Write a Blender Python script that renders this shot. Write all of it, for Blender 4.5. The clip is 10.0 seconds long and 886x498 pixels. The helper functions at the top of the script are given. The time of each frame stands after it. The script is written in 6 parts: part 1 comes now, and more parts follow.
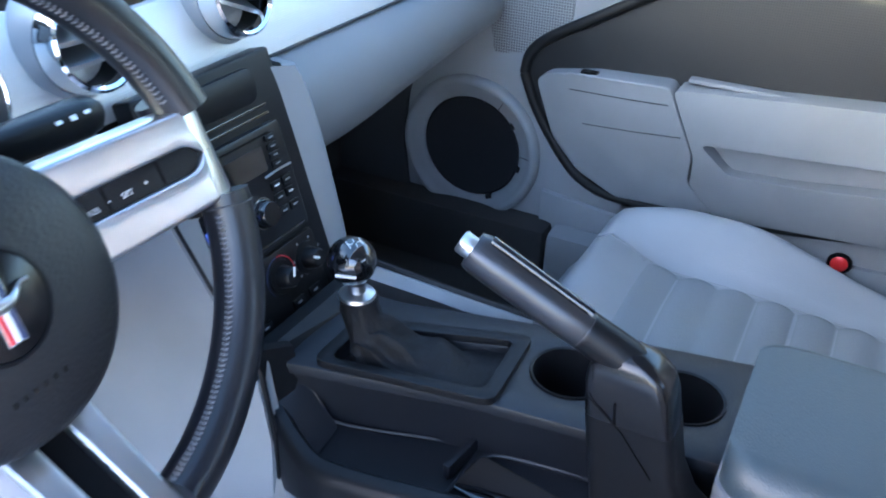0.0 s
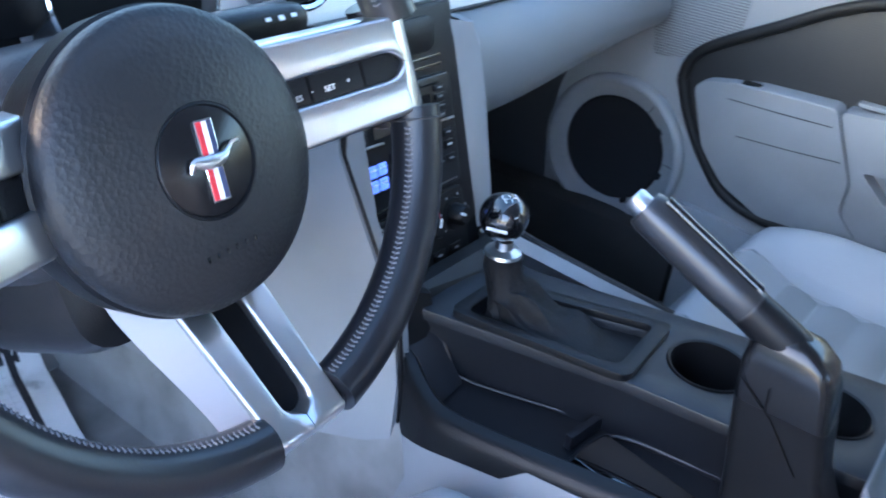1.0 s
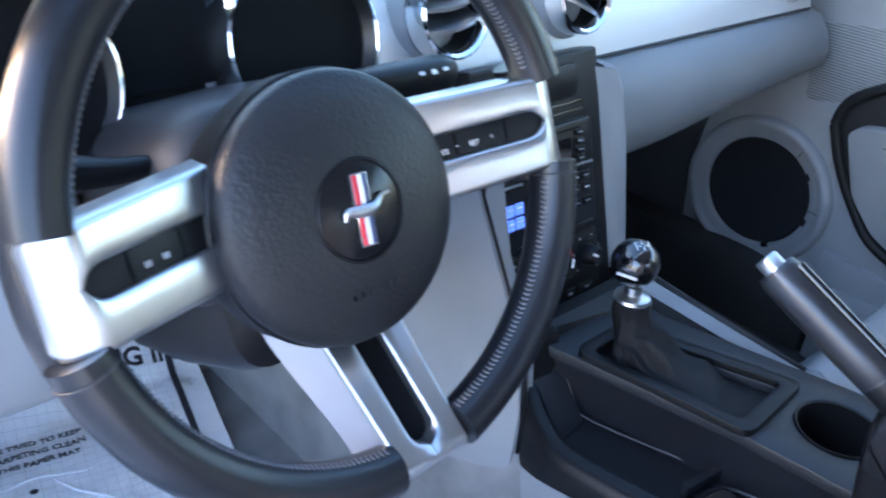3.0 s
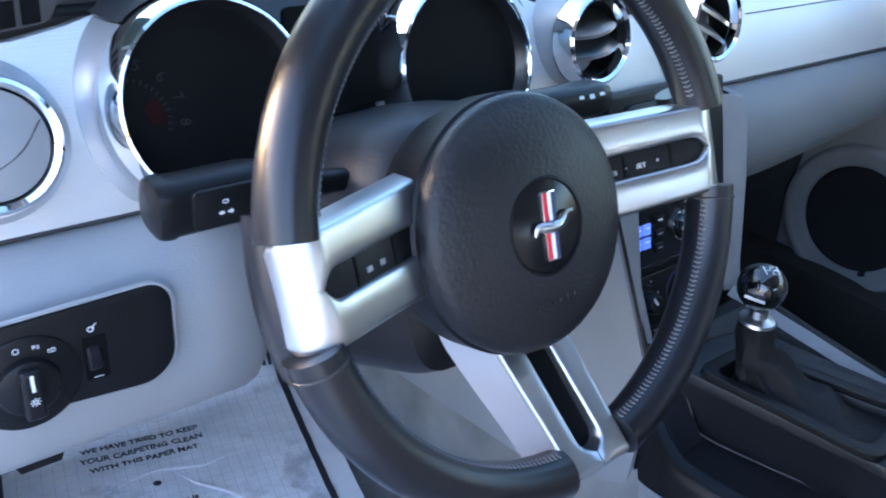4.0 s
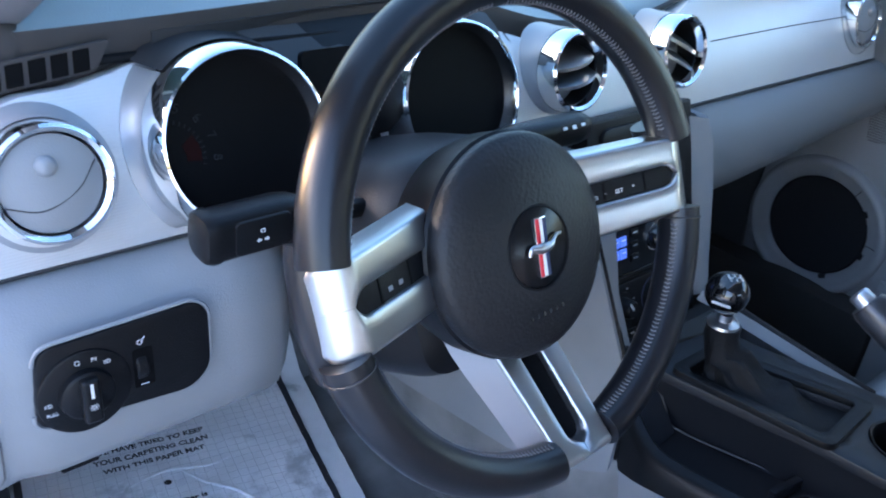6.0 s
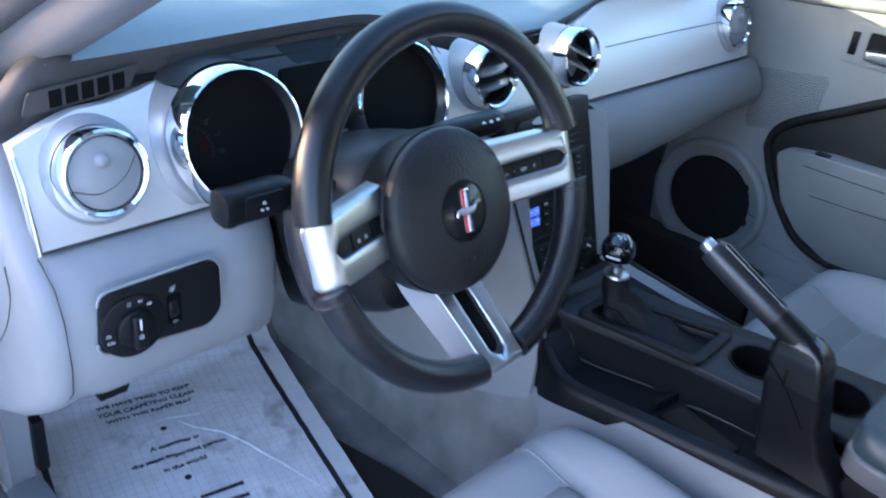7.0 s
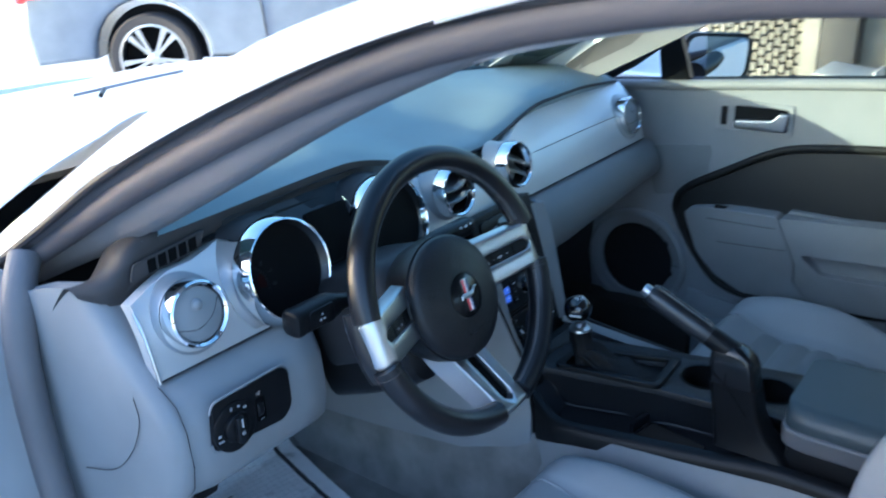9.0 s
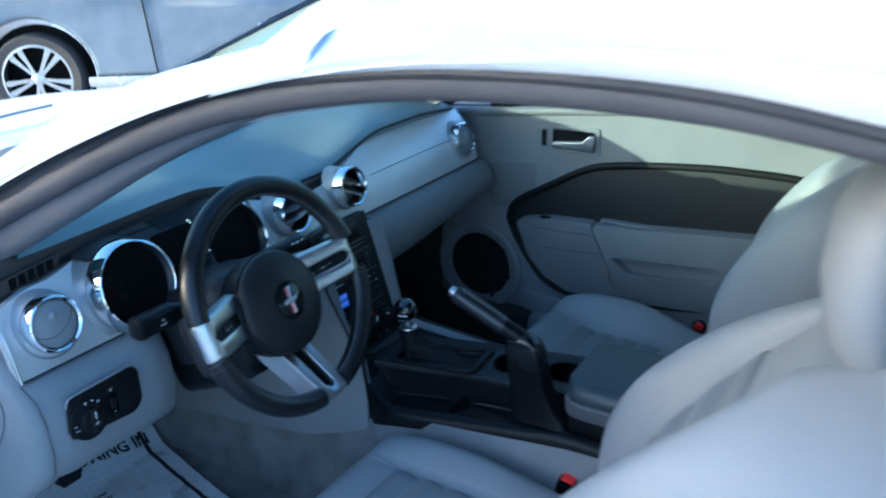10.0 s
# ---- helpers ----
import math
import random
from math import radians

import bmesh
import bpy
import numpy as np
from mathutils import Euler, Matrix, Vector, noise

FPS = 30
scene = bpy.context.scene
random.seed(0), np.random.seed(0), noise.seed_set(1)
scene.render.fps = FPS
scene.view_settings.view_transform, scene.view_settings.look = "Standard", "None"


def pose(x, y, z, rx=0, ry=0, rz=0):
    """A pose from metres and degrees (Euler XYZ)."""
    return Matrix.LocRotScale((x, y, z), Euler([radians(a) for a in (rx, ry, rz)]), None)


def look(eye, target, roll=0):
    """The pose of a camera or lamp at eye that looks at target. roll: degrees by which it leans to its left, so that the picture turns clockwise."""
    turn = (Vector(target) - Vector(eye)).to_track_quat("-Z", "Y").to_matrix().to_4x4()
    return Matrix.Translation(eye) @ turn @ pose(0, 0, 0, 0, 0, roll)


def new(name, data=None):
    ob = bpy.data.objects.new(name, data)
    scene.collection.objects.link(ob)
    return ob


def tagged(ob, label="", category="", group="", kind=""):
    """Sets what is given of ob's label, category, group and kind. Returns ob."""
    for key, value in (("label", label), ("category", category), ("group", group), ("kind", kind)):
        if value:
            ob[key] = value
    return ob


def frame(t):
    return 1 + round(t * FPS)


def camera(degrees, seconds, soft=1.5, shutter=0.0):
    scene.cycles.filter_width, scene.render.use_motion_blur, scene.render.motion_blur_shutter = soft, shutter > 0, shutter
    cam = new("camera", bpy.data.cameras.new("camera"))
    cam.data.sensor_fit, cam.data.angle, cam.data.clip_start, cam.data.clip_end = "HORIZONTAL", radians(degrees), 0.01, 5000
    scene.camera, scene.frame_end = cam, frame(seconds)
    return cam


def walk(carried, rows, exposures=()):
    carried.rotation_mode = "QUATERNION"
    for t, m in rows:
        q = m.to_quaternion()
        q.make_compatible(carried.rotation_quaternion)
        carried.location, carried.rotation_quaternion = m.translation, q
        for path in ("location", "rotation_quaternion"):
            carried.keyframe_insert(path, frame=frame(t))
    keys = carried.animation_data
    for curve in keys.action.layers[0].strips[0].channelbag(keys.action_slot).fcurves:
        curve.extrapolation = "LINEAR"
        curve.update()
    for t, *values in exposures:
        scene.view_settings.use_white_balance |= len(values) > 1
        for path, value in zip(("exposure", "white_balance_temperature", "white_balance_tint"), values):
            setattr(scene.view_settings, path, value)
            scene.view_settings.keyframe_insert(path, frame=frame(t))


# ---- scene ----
cam = camera(54.5, 10.0, soft=1.9, shutter=0.5)
PATH = [
    (0, (-0.561, -0.361, 1.101), (0.973, 0.417, 0.079), 1.8),
    (0.5, (-0.637, -0.381, 1.113), (0.911, 0.42, 0.132), 3.8),
    (1, (-0.609, -0.333, 1.044), (0.826, 0.644, 0.05), 6.9),
    (1.5, (-0.566, -0.351, 1.04), (0.777, 0.723, 0.018), 6.1),
    (2, (-0.566, -0.352, 1.044), (0.754, 0.75, 0.024), 5.4),
    (3.5, (-0.672, -0.333, 1.089), (0.514, 0.947, 0.112), 5.9),
    (4, (-0.707, -0.314, 1.086), (0.453, 0.997, 0.119), 5.9),
    (4.5, (-0.721, -0.309, 1.091), (0.432, 1.01, 0.126), 5.8),
    (5, (-0.723, -0.312, 1.094), (0.432, 1.01, 0.134), 6.0),
    (5.5, (-0.727, -0.323, 1.098), (0.436, 0.994, 0.142), 6.0),
    (7, (-0.917, -0.495, 1.222), (0.379, 0.679, 0.251), 6.6),
    (7.5, (-0.961, -0.597, 1.224), (0.299, 0.674, 0.331), 3.3),
    (8, (-0.966, -0.602, 1.216), (0.315, 0.659, 0.339), 1.7),
    (8.5, (-1.004, -0.622, 1.251), (0.332, 0.605, 0.408), 0.2),
    (9, (-1.17, -0.599, 1.321), (0.301, 0.534, 0.577), -1.7),
    (9.5, (-1.226, -0.62, 1.352), (0.372, 0.3, 0.577), 1.8),
    (10, (-1.268, -0.838, 1.405), (0.327, 0.126, 0.678), -1.1),
]
EXPOSURE, KELVIN, TINT = 3.26, 5020, 21
walk(cam, [(t, look(eye, target, roll)) for t, eye, target, roll in PATH],
     [(t, EXPOSURE + stops, KELVIN + warm, TINT + tint) for t, stops, warm, tint in ((0, 1.68, 220, 3), (1, 1.75, 220, 3), (2, 1.71, 220, 3), (3.5, 1.42, 320, 5), (5, 0.88, 270, 4), (7, 0.90, 180, 4), (7.5, 0.68, 80, 3), (8.5, 0.63, 20, 2), (9, 0.05, -340, -8), (9.5, -0.37, -660, -13), (10, -0.44, -680, -13))])

# ---- light ----
SUN_TURN, SUN_RISE = 45.0, 6.8  # degrees to the left of straight ahead, degrees above the horizon
world = bpy.data.worlds.new("sky")
scene.world = world
world.use_nodes = True
wt = world.node_tree
sky = wt.nodes.new("ShaderNodeTexSky")
sky.sky_type, sky.sun_disc = "NISHITA", False
sky.sun_elevation, sky.sun_rotation = radians(SUN_RISE), radians(-SUN_TURN)
sky.dust_density = 3.0
wt.links.new(sky.outputs[0], wt.nodes["Background"].inputs[0])
wt.nodes["Background"].inputs[1].default_value = 0.14
sun = new("sun", bpy.data.lights.new("sun", "SUN"))
sun.data.energy, sun.data.angle, sun.data.color = 2.4, radians(0.5), (1.0, 0.77, 0.38)
to_sun = Vector((-math.sin(radians(SUN_TURN)) * math.cos(radians(SUN_RISE)), math.cos(radians(SUN_TURN)) * math.cos(radians(SUN_RISE)), math.sin(radians(SUN_RISE))))
sun.matrix_world = look(to_sun * 20, (0, 0, 0))

# ---- building helpers ----
BASE = {}


def thing(name, label, category, at, group="", kind=""):
    ob = new(name)
    ob.location = at
    ob.empty_display_size = 0.05
    BASE[ob.name] = Vector(at)
    return tagged(ob, label, category, group, kind)


def link_mesh(name, bm, mat, angle):
    me = bpy.data.meshes.new(name)
    bmesh.ops.recalc_face_normals(bm, faces=bm.faces)
    for fc in bm.faces:
        fc.smooth = True
    bm.to_mesh(me)
    bm.free()
    me.set_sharp_from_angle(angle=radians(angle))
    for m in (mat if isinstance(mat, (list, tuple)) else (mat,)):
        me.materials.append(m)
    return new(name, me)


def part(name, bm, mat, parent, label="", angle=38):
    """One mesh, modelled in world coordinates, under a thing or a part."""
    at = BASE[parent.name]
    bmesh.ops.translate(bm, verts=bm.verts, vec=-at)
    ob = link_mesh(name, bm, mat, angle)
    ob.parent = parent
    BASE[ob.name] = at
    return tagged(ob, label)


def solid(name, bm, mat, label, category, kind="", group="", angle=38):
    """A thing that is one mesh, with its origin at its base."""
    zs = [v.co.z for v in bm.verts]
    mid = sum((v.co for v in bm.verts), Vector()) / len(bm.verts)
    at = Vector((mid.x, mid.y, min(zs)))
    bmesh.ops.translate(bm, verts=bm.verts, vec=-at)
    ob = link_mesh(name, bm, mat, angle)
    ob.location = at
    BASE[ob.name] = at
    return tagged(ob, label, category, group, kind)


def soften(bm, width, segments=2, angle=30):
    edges = [e for e in bm.edges if len(e.link_faces) == 2 and e.calc_face_angle(0) > radians(angle)]
    if edges and width:
        bmesh.ops.bevel(bm, geom=edges, offset=width, segments=segments, affect="EDGES", profile=0.6, clamp_overlap=True)
    return bm


def box(x0, x1, y0, y1, z0, z1, bevel=0.0, segments=2):
    bm = bmesh.new()
    bmesh.ops.create_cube(bm, size=1)
    bm.transform(Matrix.Translation(((x0 + x1) / 2, (y0 + y1) / 2, (z0 + z1) / 2)) @ Matrix.Diagonal((x1 - x0, y1 - y0, z1 - z0, 1)))
    return soften(bm, bevel, segments)


def moved(bm, m):
    bm.transform(m)
    return bm


def merge(*bms):
    out = bms[0]
    for b in bms[1:]:
        me = bpy.data.meshes.new("tmp")
        b.to_mesh(me)
        b.free()
        out.from_mesh(me)
        bpy.data.meshes.remove(me)
    return out


def loft(rings, closed=True, caps=True):
    bm = bmesh.new()
    rows = [[bm.verts.new(p) for p in r] for r in rings]
    n = len(rows[0])
    for a, b in zip(rows, rows[1:]):
        for i in range(n if closed else n - 1):
            j = (i + 1) % n
            bm.faces.new((a[i], a[j], b[j], b[i]))
    if caps and closed:
        bm.faces.new(rows[0])
        bm.faces.new(rows[-1][::-1])
    return bm


def shell(rows, depth):
    """A curved sheet of rows of points, thickened along depth (a vector)."""
    d = Vector(depth)
    front = [[Vector(p) for p in r] for r in rows]
    ring = [r + [p + d for p in r[::-1]] for r in front]
    return loft(ring)


def turned(profile, segments=48, m=None, caps=True):
    """A body of revolution round local z: profile of (radius, height)."""
    rings = []
    for r, h in profile:
        rings.append([Vector((r * math.cos(a), r * math.sin(a), h)) for a in [2 * math.pi * k / segments for k in range(segments)]])
    bm = loft([[p for p in r] for r in rings], caps=False)
    if caps:
        bm.verts.ensure_lookup_table()
        for first in (0, (len(profile) - 1) * segments):
            vs = [bm.verts[first + k] for k in range(segments)]
            if profile[0 if first == 0 else -1][0] > 1e-5:
                bm.faces.new(vs)
        bmesh.ops.remove_doubles(bm, verts=bm.verts, dist=1e-6)
    return moved(bm, m) if m is not None else bm


def tube(points, radius, segments=12, flat=1.0, up=(0, 0, 1), caps=True):
    """A round bar along points; radius is a number or one a point; flat squeezes it along its normal."""
    pts = [Vector(p) for p in points]
    rad = radius if isinstance(radius, (list, tuple)) else [radius] * len(pts)
    rings = []
    for k, p in enumerate(pts):
        d = (pts[min(k + 1, len(pts) - 1)] - pts[max(k - 1, 0)]).normalized()
        s = d.cross(Vector(up)).normalized()
        n = s.cross(d).normalized()
        rings.append([p + s * (rad[k] * math.cos(a)) + n * (rad[k] * flat * math.sin(a)) for a in [2 * math.pi * q / segments for q in range(segments)]])
    return loft(rings, caps=caps)


def spline(points, n):
    """n points evenly along a smooth curve through points."""
    pts = [Vector(p) for p in points]
    out = []
    m = len(pts) - 1
    for k in range(n):
        s = m * k / (n - 1)
        i = min(int(s), m - 1)
        u = s - i
        p1, p2 = pts[i], pts[i + 1]
        p0 = pts[i - 1] if i > 0 else p1 * 2 - p2
        p3 = pts[i + 2] if i + 2 <= m else p2 * 2 - p1
        out.append(0.5 * ((2 * p1) + (p2 - p0) * u + (2 * p0 - 5 * p1 + 4 * p2 - p3) * u * u + (3 * p1 - p0 - 3 * p2 + p3) * u ** 3))
    return out


def rounded(points, radius, n=5):
    """A closed outline with rounded corners (2D points); radius is a number or one a corner."""
    out = []
    k = len(points)
    for i in range(k):
        r = radius[i] if isinstance(radius, (list, tuple)) else radius
        p, a, b = Vector(points[i]), Vector(points[i - 1]), Vector(points[(i + 1) % k])
        da, db = a - p, b - p
        r2 = min(r, da.length * 0.48, db.length * 0.48)
        s, e = p + da.normalized() * r2, p + db.normalized() * r2
        for q in range(n + 1):
            u = q / n
            out.append(s * (1 - u) ** 2 + p * 2 * u * (1 - u) + e * u * u)
    return out


def circle(x, y, r, n=32, ry=None):
    return [Vector((x + r * math.cos(2 * math.pi * k / n), y + (ry or r) * math.sin(2 * math.pi * k / n))) for k in range(n)]


def plate(outer, depth, holes=(), bevel=0.0, segments=2):
    """A flat piece with holes: outline in local xy, from z = 0 up to z = depth."""
    bm = bmesh.new()
    edges = []
    for line in (outer, *holes):
        vs = [bm.verts.new((p[0], p[1], 0)) for p in line]
        edges += [bm.edges.new((vs[i], vs[(i + 1) % len(vs)])) for i in range(len(vs))]
    if holes:
        bmesh.ops.triangle_fill(bm, use_beauty=True, use_dissolve=False, edges=edges, normal=(0, 0, 1))
    else:
        bm.faces.new(bm.verts)
    got = bmesh.ops.extrude_face_region(bm, geom=list(bm.faces))
    bmesh.ops.translate(bm, verts=[v for v in got["geom"] if isinstance(v, bmesh.types.BMVert)], vec=(0, 0, depth))
    bmesh.ops.recalc_face_normals(bm, faces=bm.faces)
    if bevel:
        top = [e for e in bm.edges if all(v.co.z > depth * 0.5 for v in e.verts) and len(e.link_faces) == 2 and e.calc_face_angle(0) > 0.8]
        bmesh.ops.bevel(bm, geom=top, offset=bevel, segments=segments, affect="EDGES", profile=0.5, clamp_overlap=True)
    return bm


def frame_matrix(at, right, up):
    """Local x to right, y to up, z out of the face."""
    r, u = Vector(right).normalized(), Vector(up)
    n = r.cross(u).normalized()
    u = n.cross(r).normalized()
    return Matrix(((r.x, u.x, n.x, at[0]), (r.y, u.y, n.y, at[1]), (r.z, u.z, n.z, at[2]), (0, 0, 0, 1)))


def lettering(words, size, m, depth=0.0006, align="CENTER", bold=0.0):
    """Words in the built-in font as a thin raised mesh, standing on the local xy plane of m."""
    cu = bpy.data.curves.new("words", "FONT")
    cu.body, cu.size, cu.extrude, cu.align_x, cu.align_y, cu.resolution_u = words, size, depth / 2, align, "CENTER", 3
    cu.offset = bold
    ob = bpy.data.objects.new("words", cu)
    scene.collection.objects.link(ob)
    me = ob.to_mesh()
    bm = bmesh.new()
    bm.from_mesh(me)
    ob.to_mesh_clear()
    bpy.data.objects.remove(ob)
    bpy.data.curves.remove(cu)
    return moved(bm, m @ Matrix.Translation((0, 0, depth / 2)))


def smooth_sheet(rows, n, m):
    """Finer rows of points on a smooth sheet through rows of points."""
    first = [spline(r, m) for r in rows]
    cols = [spline([r[k] for r in first], n) for k in range(m)]
    return [[cols[k][i] for k in range(m)] for i in range(n)]


def lerp(a, b, t):
    return a + (b - a) * t


def ease(a, b, x):
    u = min(1.0, max(0.0, (x - a) / (b - a)))
    return u * u * (3 - 2 * u)


# ---- materials ----
def surface(name, color, rough=0.5, metal=0.0, grain=0.0, scale=400.0, stain=0.12, stain_scale=6.0, coat=0.0, weave=None, rough_var=0.08, spec=0.5, sheen=0.0):
    mat = bpy.data.materials.new(name)
    mat.use_nodes = True
    nt = mat.node_tree
    b = nt.nodes["Principled BSDF"]
    tc = nt.nodes.new("ShaderNodeTexCoord")
    big = nt.nodes.new("ShaderNodeTexNoise")
    big.inputs["Scale"].default_value, big.inputs["Detail"].default_value = stain_scale, 5
    nt.links.new(tc.outputs["Object"], big.inputs["Vector"])
    fine = nt.nodes.new("ShaderNodeTexNoise")
    fine.inputs["Scale"].default_value, fine.inputs["Detail"].default_value = scale, 3
    nt.links.new(tc.outputs["Object"], fine.inputs["Vector"])
    ramp = nt.nodes.new("ShaderNodeMapRange")
    ramp.inputs["From Min"].default_value, ramp.inputs["From Max"].default_value = 0.3, 0.7
    ramp.inputs["To Min"].default_value, ramp.inputs["To Max"].default_value = 1 - stain, 1 + stain
    nt.links.new(big.outputs["Fac"], ramp.inputs["Value"])
    mul = nt.nodes.new("ShaderNodeVectorMath")
    mul.operation = "MULTIPLY"
    mul.inputs[0].default_value = color
    nt.links.new(ramp.outputs[0], mul.inputs[1])
    nt.links.new(mul.outputs[0], b.inputs["Base Color"])
    rr = nt.nodes.new("ShaderNodeMapRange")
    rr.inputs["To Min"].default_value, rr.inputs["To Max"].default_value = max(0.02, rough - rough_var), min(1, rough + rough_var)
    nt.links.new(big.outputs["Fac"], rr.inputs["Value"])
    nt.links.new(rr.outputs[0], b.inputs["Roughness"])
    b.inputs["Metallic"].default_value = metal
    b.inputs["Coat Weight"].default_value = coat
    b.inputs["Specular IOR Level"].default_value = spec
    b.inputs["Sheen Weight"].default_value = sheen
    if grain:
        bump = nt.nodes.new("ShaderNodeBump")
        bump.inputs["Strength"].default_value, bump.inputs["Distance"].default_value = grain, 0.0006
        source = fine.outputs["Fac"]
        if weave:
            vor = nt.nodes.new("ShaderNodeTexVoronoi")
            vor.inputs["Scale"].default_value = weave
            nt.links.new(tc.outputs["Object"], vor.inputs["Vector"])
            add = nt.nodes.new("ShaderNodeMath")
            add.operation = "ADD"
            nt.links.new(fine.outputs["Fac"], add.inputs[0])
            nt.links.new(vor.outputs["Distance"], add.inputs[1])
            source = add.outputs[0]
        nt.links.new(source, bump.inputs["Height"])
        nt.links.new(bump.outputs[0], b.inputs["Normal"])
    return mat


def ribbed(name, color, rough, metal, pitch):
    """Brushed panel with fine level ribs."""
    mat = surface(name, color, rough, metal, 0.0, stain=0.04)
    nt = mat.node_tree
    b = nt.nodes["Principled BSDF"]
    tc = nt.nodes["Texture Coordinate"]
    wave = nt.nodes.new("ShaderNodeTexWave")
    wave.bands_direction, wave.wave_profile = "Z", "SIN"
    wave.inputs["Scale"].default_value = 6.2832 / pitch / 20
    nt.links.new(tc.outputs["Object"], wave.inputs["Vector"])
    bump = nt.nodes.new("ShaderNodeBump")
    bump.inputs["Strength"].default_value, bump.inputs["Distance"].default_value = 0.25, 0.0005
    nt.links.new(wave.outputs["Fac"], bump.inputs["Height"])
    nt.links.new(bump.outputs[0], b.inputs["Normal"])
    return mat


def perforated(name, color, pitch):
    """Moulded grille with rows of small dark holes."""
    mat = surface(name, color, 0.55)
    nt = mat.node_tree
    b = nt.nodes["Principled BSDF"]
    vor = nt.nodes.new("ShaderNodeTexVoronoi")
    vor.inputs["Scale"].default_value, vor.inputs["Randomness"].default_value = 1 / pitch, 0.0
    nt.links.new(nt.nodes["Texture Coordinate"].outputs["Object"], vor.inputs["Vector"])
    ramp = nt.nodes.new("ShaderNodeMapRange")
    ramp.inputs["From Min"].default_value, ramp.inputs["From Max"].default_value = 0.34, 0.40
    ramp.inputs["To Min"].default_value, ramp.inputs["To Max"].default_value = 0.3, 1.0
    nt.links.new(vor.outputs["Distance"], ramp.inputs["Value"])
    mul = nt.nodes.new("ShaderNodeVectorMath")
    mul.operation = "MULTIPLY"
    nt.links.new(b.inputs["Base Color"].links[0].from_socket, mul.inputs[0])
    nt.links.new(ramp.outputs[0], mul.inputs[1])
    nt.links.new(mul.outputs[0], b.inputs["Base Color"])
    return mat


def glowing(name, color, strength):
    mat = surface(name, color, 0.3)
    b = mat.node_tree.nodes["Principled BSDF"]
    b.inputs["Emission Color"].default_value = (*color, 1)
    b.inputs["Emission Strength"].default_value = strength
    return mat


def glass(name, tint, rough=0.0):
    mat = bpy.data.materials.new(name)
    mat.use_nodes = True
    b = mat.node_tree.nodes["Principled BSDF"]
    b.inputs["Base Color"].default_value = (*tint, 1)
    b.inputs["Roughness"].default_value, b.inputs["IOR"].default_value = rough, 1.45
    b.inputs["Transmission Weight"].default_value = 1.0
    return mat


GREY_TRIM = surface("grey moulded plastic", (0.225, 0.232, 0.243), 0.55, grain=0.2, scale=900, weave=700)
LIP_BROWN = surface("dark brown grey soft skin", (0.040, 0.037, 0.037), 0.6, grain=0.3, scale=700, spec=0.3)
GREY_PAD = surface("grey soft dashboard skin", (0.225, 0.275, 0.29), 0.5, grain=0.4, scale=700, weave=600)
GREY_LEATHER = surface("light grey leather", (0.265, 0.275, 0.29), 0.46, grain=0.25, scale=500, weave=420, stain=0.07)
GREY_CLOTH = surface("grey seat insert leather", (0.21, 0.22, 0.23), 0.55, grain=0.5, scale=500, weave=380, stain=0.06)
CARPET = surface("grey carpet", (0.205, 0.202, 0.197), 0.95, grain=1.0, scale=1500, stain=0.3, stain_scale=14, spec=0.1, sheen=0.3)
VENT_GREY = surface("dark grey vent plastic", (0.032, 0.032, 0.035), 0.55, grain=0.2, spec=0.3)
PILLAR_GREY = surface("grey taupe pillar trim", (0.140, 0.138, 0.146), 0.6, grain=0.3, scale=800, weave=500, stain=0.06)
MOTTLED_BLACK = surface("mottled dark plastic", (0.024, 0.027, 0.030), 0.6, grain=0.3, stain=0.3, stain_scale=10, spec=0.25)
BLACK_SHEEN = surface("shiny black moulded plastic", (0.005, 0.0052, 0.006), 0.2, spec=0.45)
BLACK_TRIM = surface("black moulded plastic", (0.0065, 0.0068, 0.0078), 0.36, grain=0.2, scale=900, weave=800, stain=0.2, spec=0.2)
# Black for the floor mat; darkened as shade in the passenger footwell.
MAT_SHADE_CARPET = surface("black mat and shaded carpet", (0.038, 0.036, 0.035), 0.95, grain=1.0, scale=1500, spec=0.1)
BLACK_SOFT = surface("black stitched vinyl", (0.011, 0.011, 0.011), 0.5, grain=0.35, scale=700, weave=420, stain=0.15, spec=0.22)
BLACK_LEATHER = surface("black leather", (0.008, 0.0085, 0.011), 0.31, spec=0.45, grain=0.07, scale=600, weave=520, stain=0.2)
BOOT_LEATHER = surface("black soft boot leather", (0.010, 0.010, 0.011), 0.6, spec=0.18, grain=0.6, scale=450, weave=300)
BLACK_GLOSS = surface("gloss black", (0.006, 0.006, 0.007), 0.06, coat=1.0, rough_var=0.02)
BLACK_FACE = surface("black dial face", (0.003, 0.003, 0.0035), 0.6, spec=0.08)
BLACK_RUBBER = surface("black rubber", (0.03, 0.028, 0.03), 0.6, grain=0.3)
SEAL = surface("taupe grey door seal", (0.085, 0.080, 0.086), 0.6, spec=0.25, grain=0.3)
CHROME = surface("chrome", (0.86, 0.87, 0.88), 0.07, 1.0, rough_var=0.03, stain=0.03)
SATIN = surface("satin aluminium", (0.54, 0.55, 0.565), 0.30, 1.0, grain=0.1, scale=800, rough_var=0.06, stain=0.05)
PANEL = ribbed("silver ribbed dash panel", (0.56, 0.565, 0.57), 0.40, 0.40, 0.0022)
LEVER = surface("dark satin lever metal", (0.055, 0.057, 0.062), 0.32, 0.7, rough_var=0.08)
PAPER = surface("white paper", (0.90, 0.90, 0.91), 0.85, grain=0.8, scale=60, weave=34, stain=0.10, stain_scale=13)
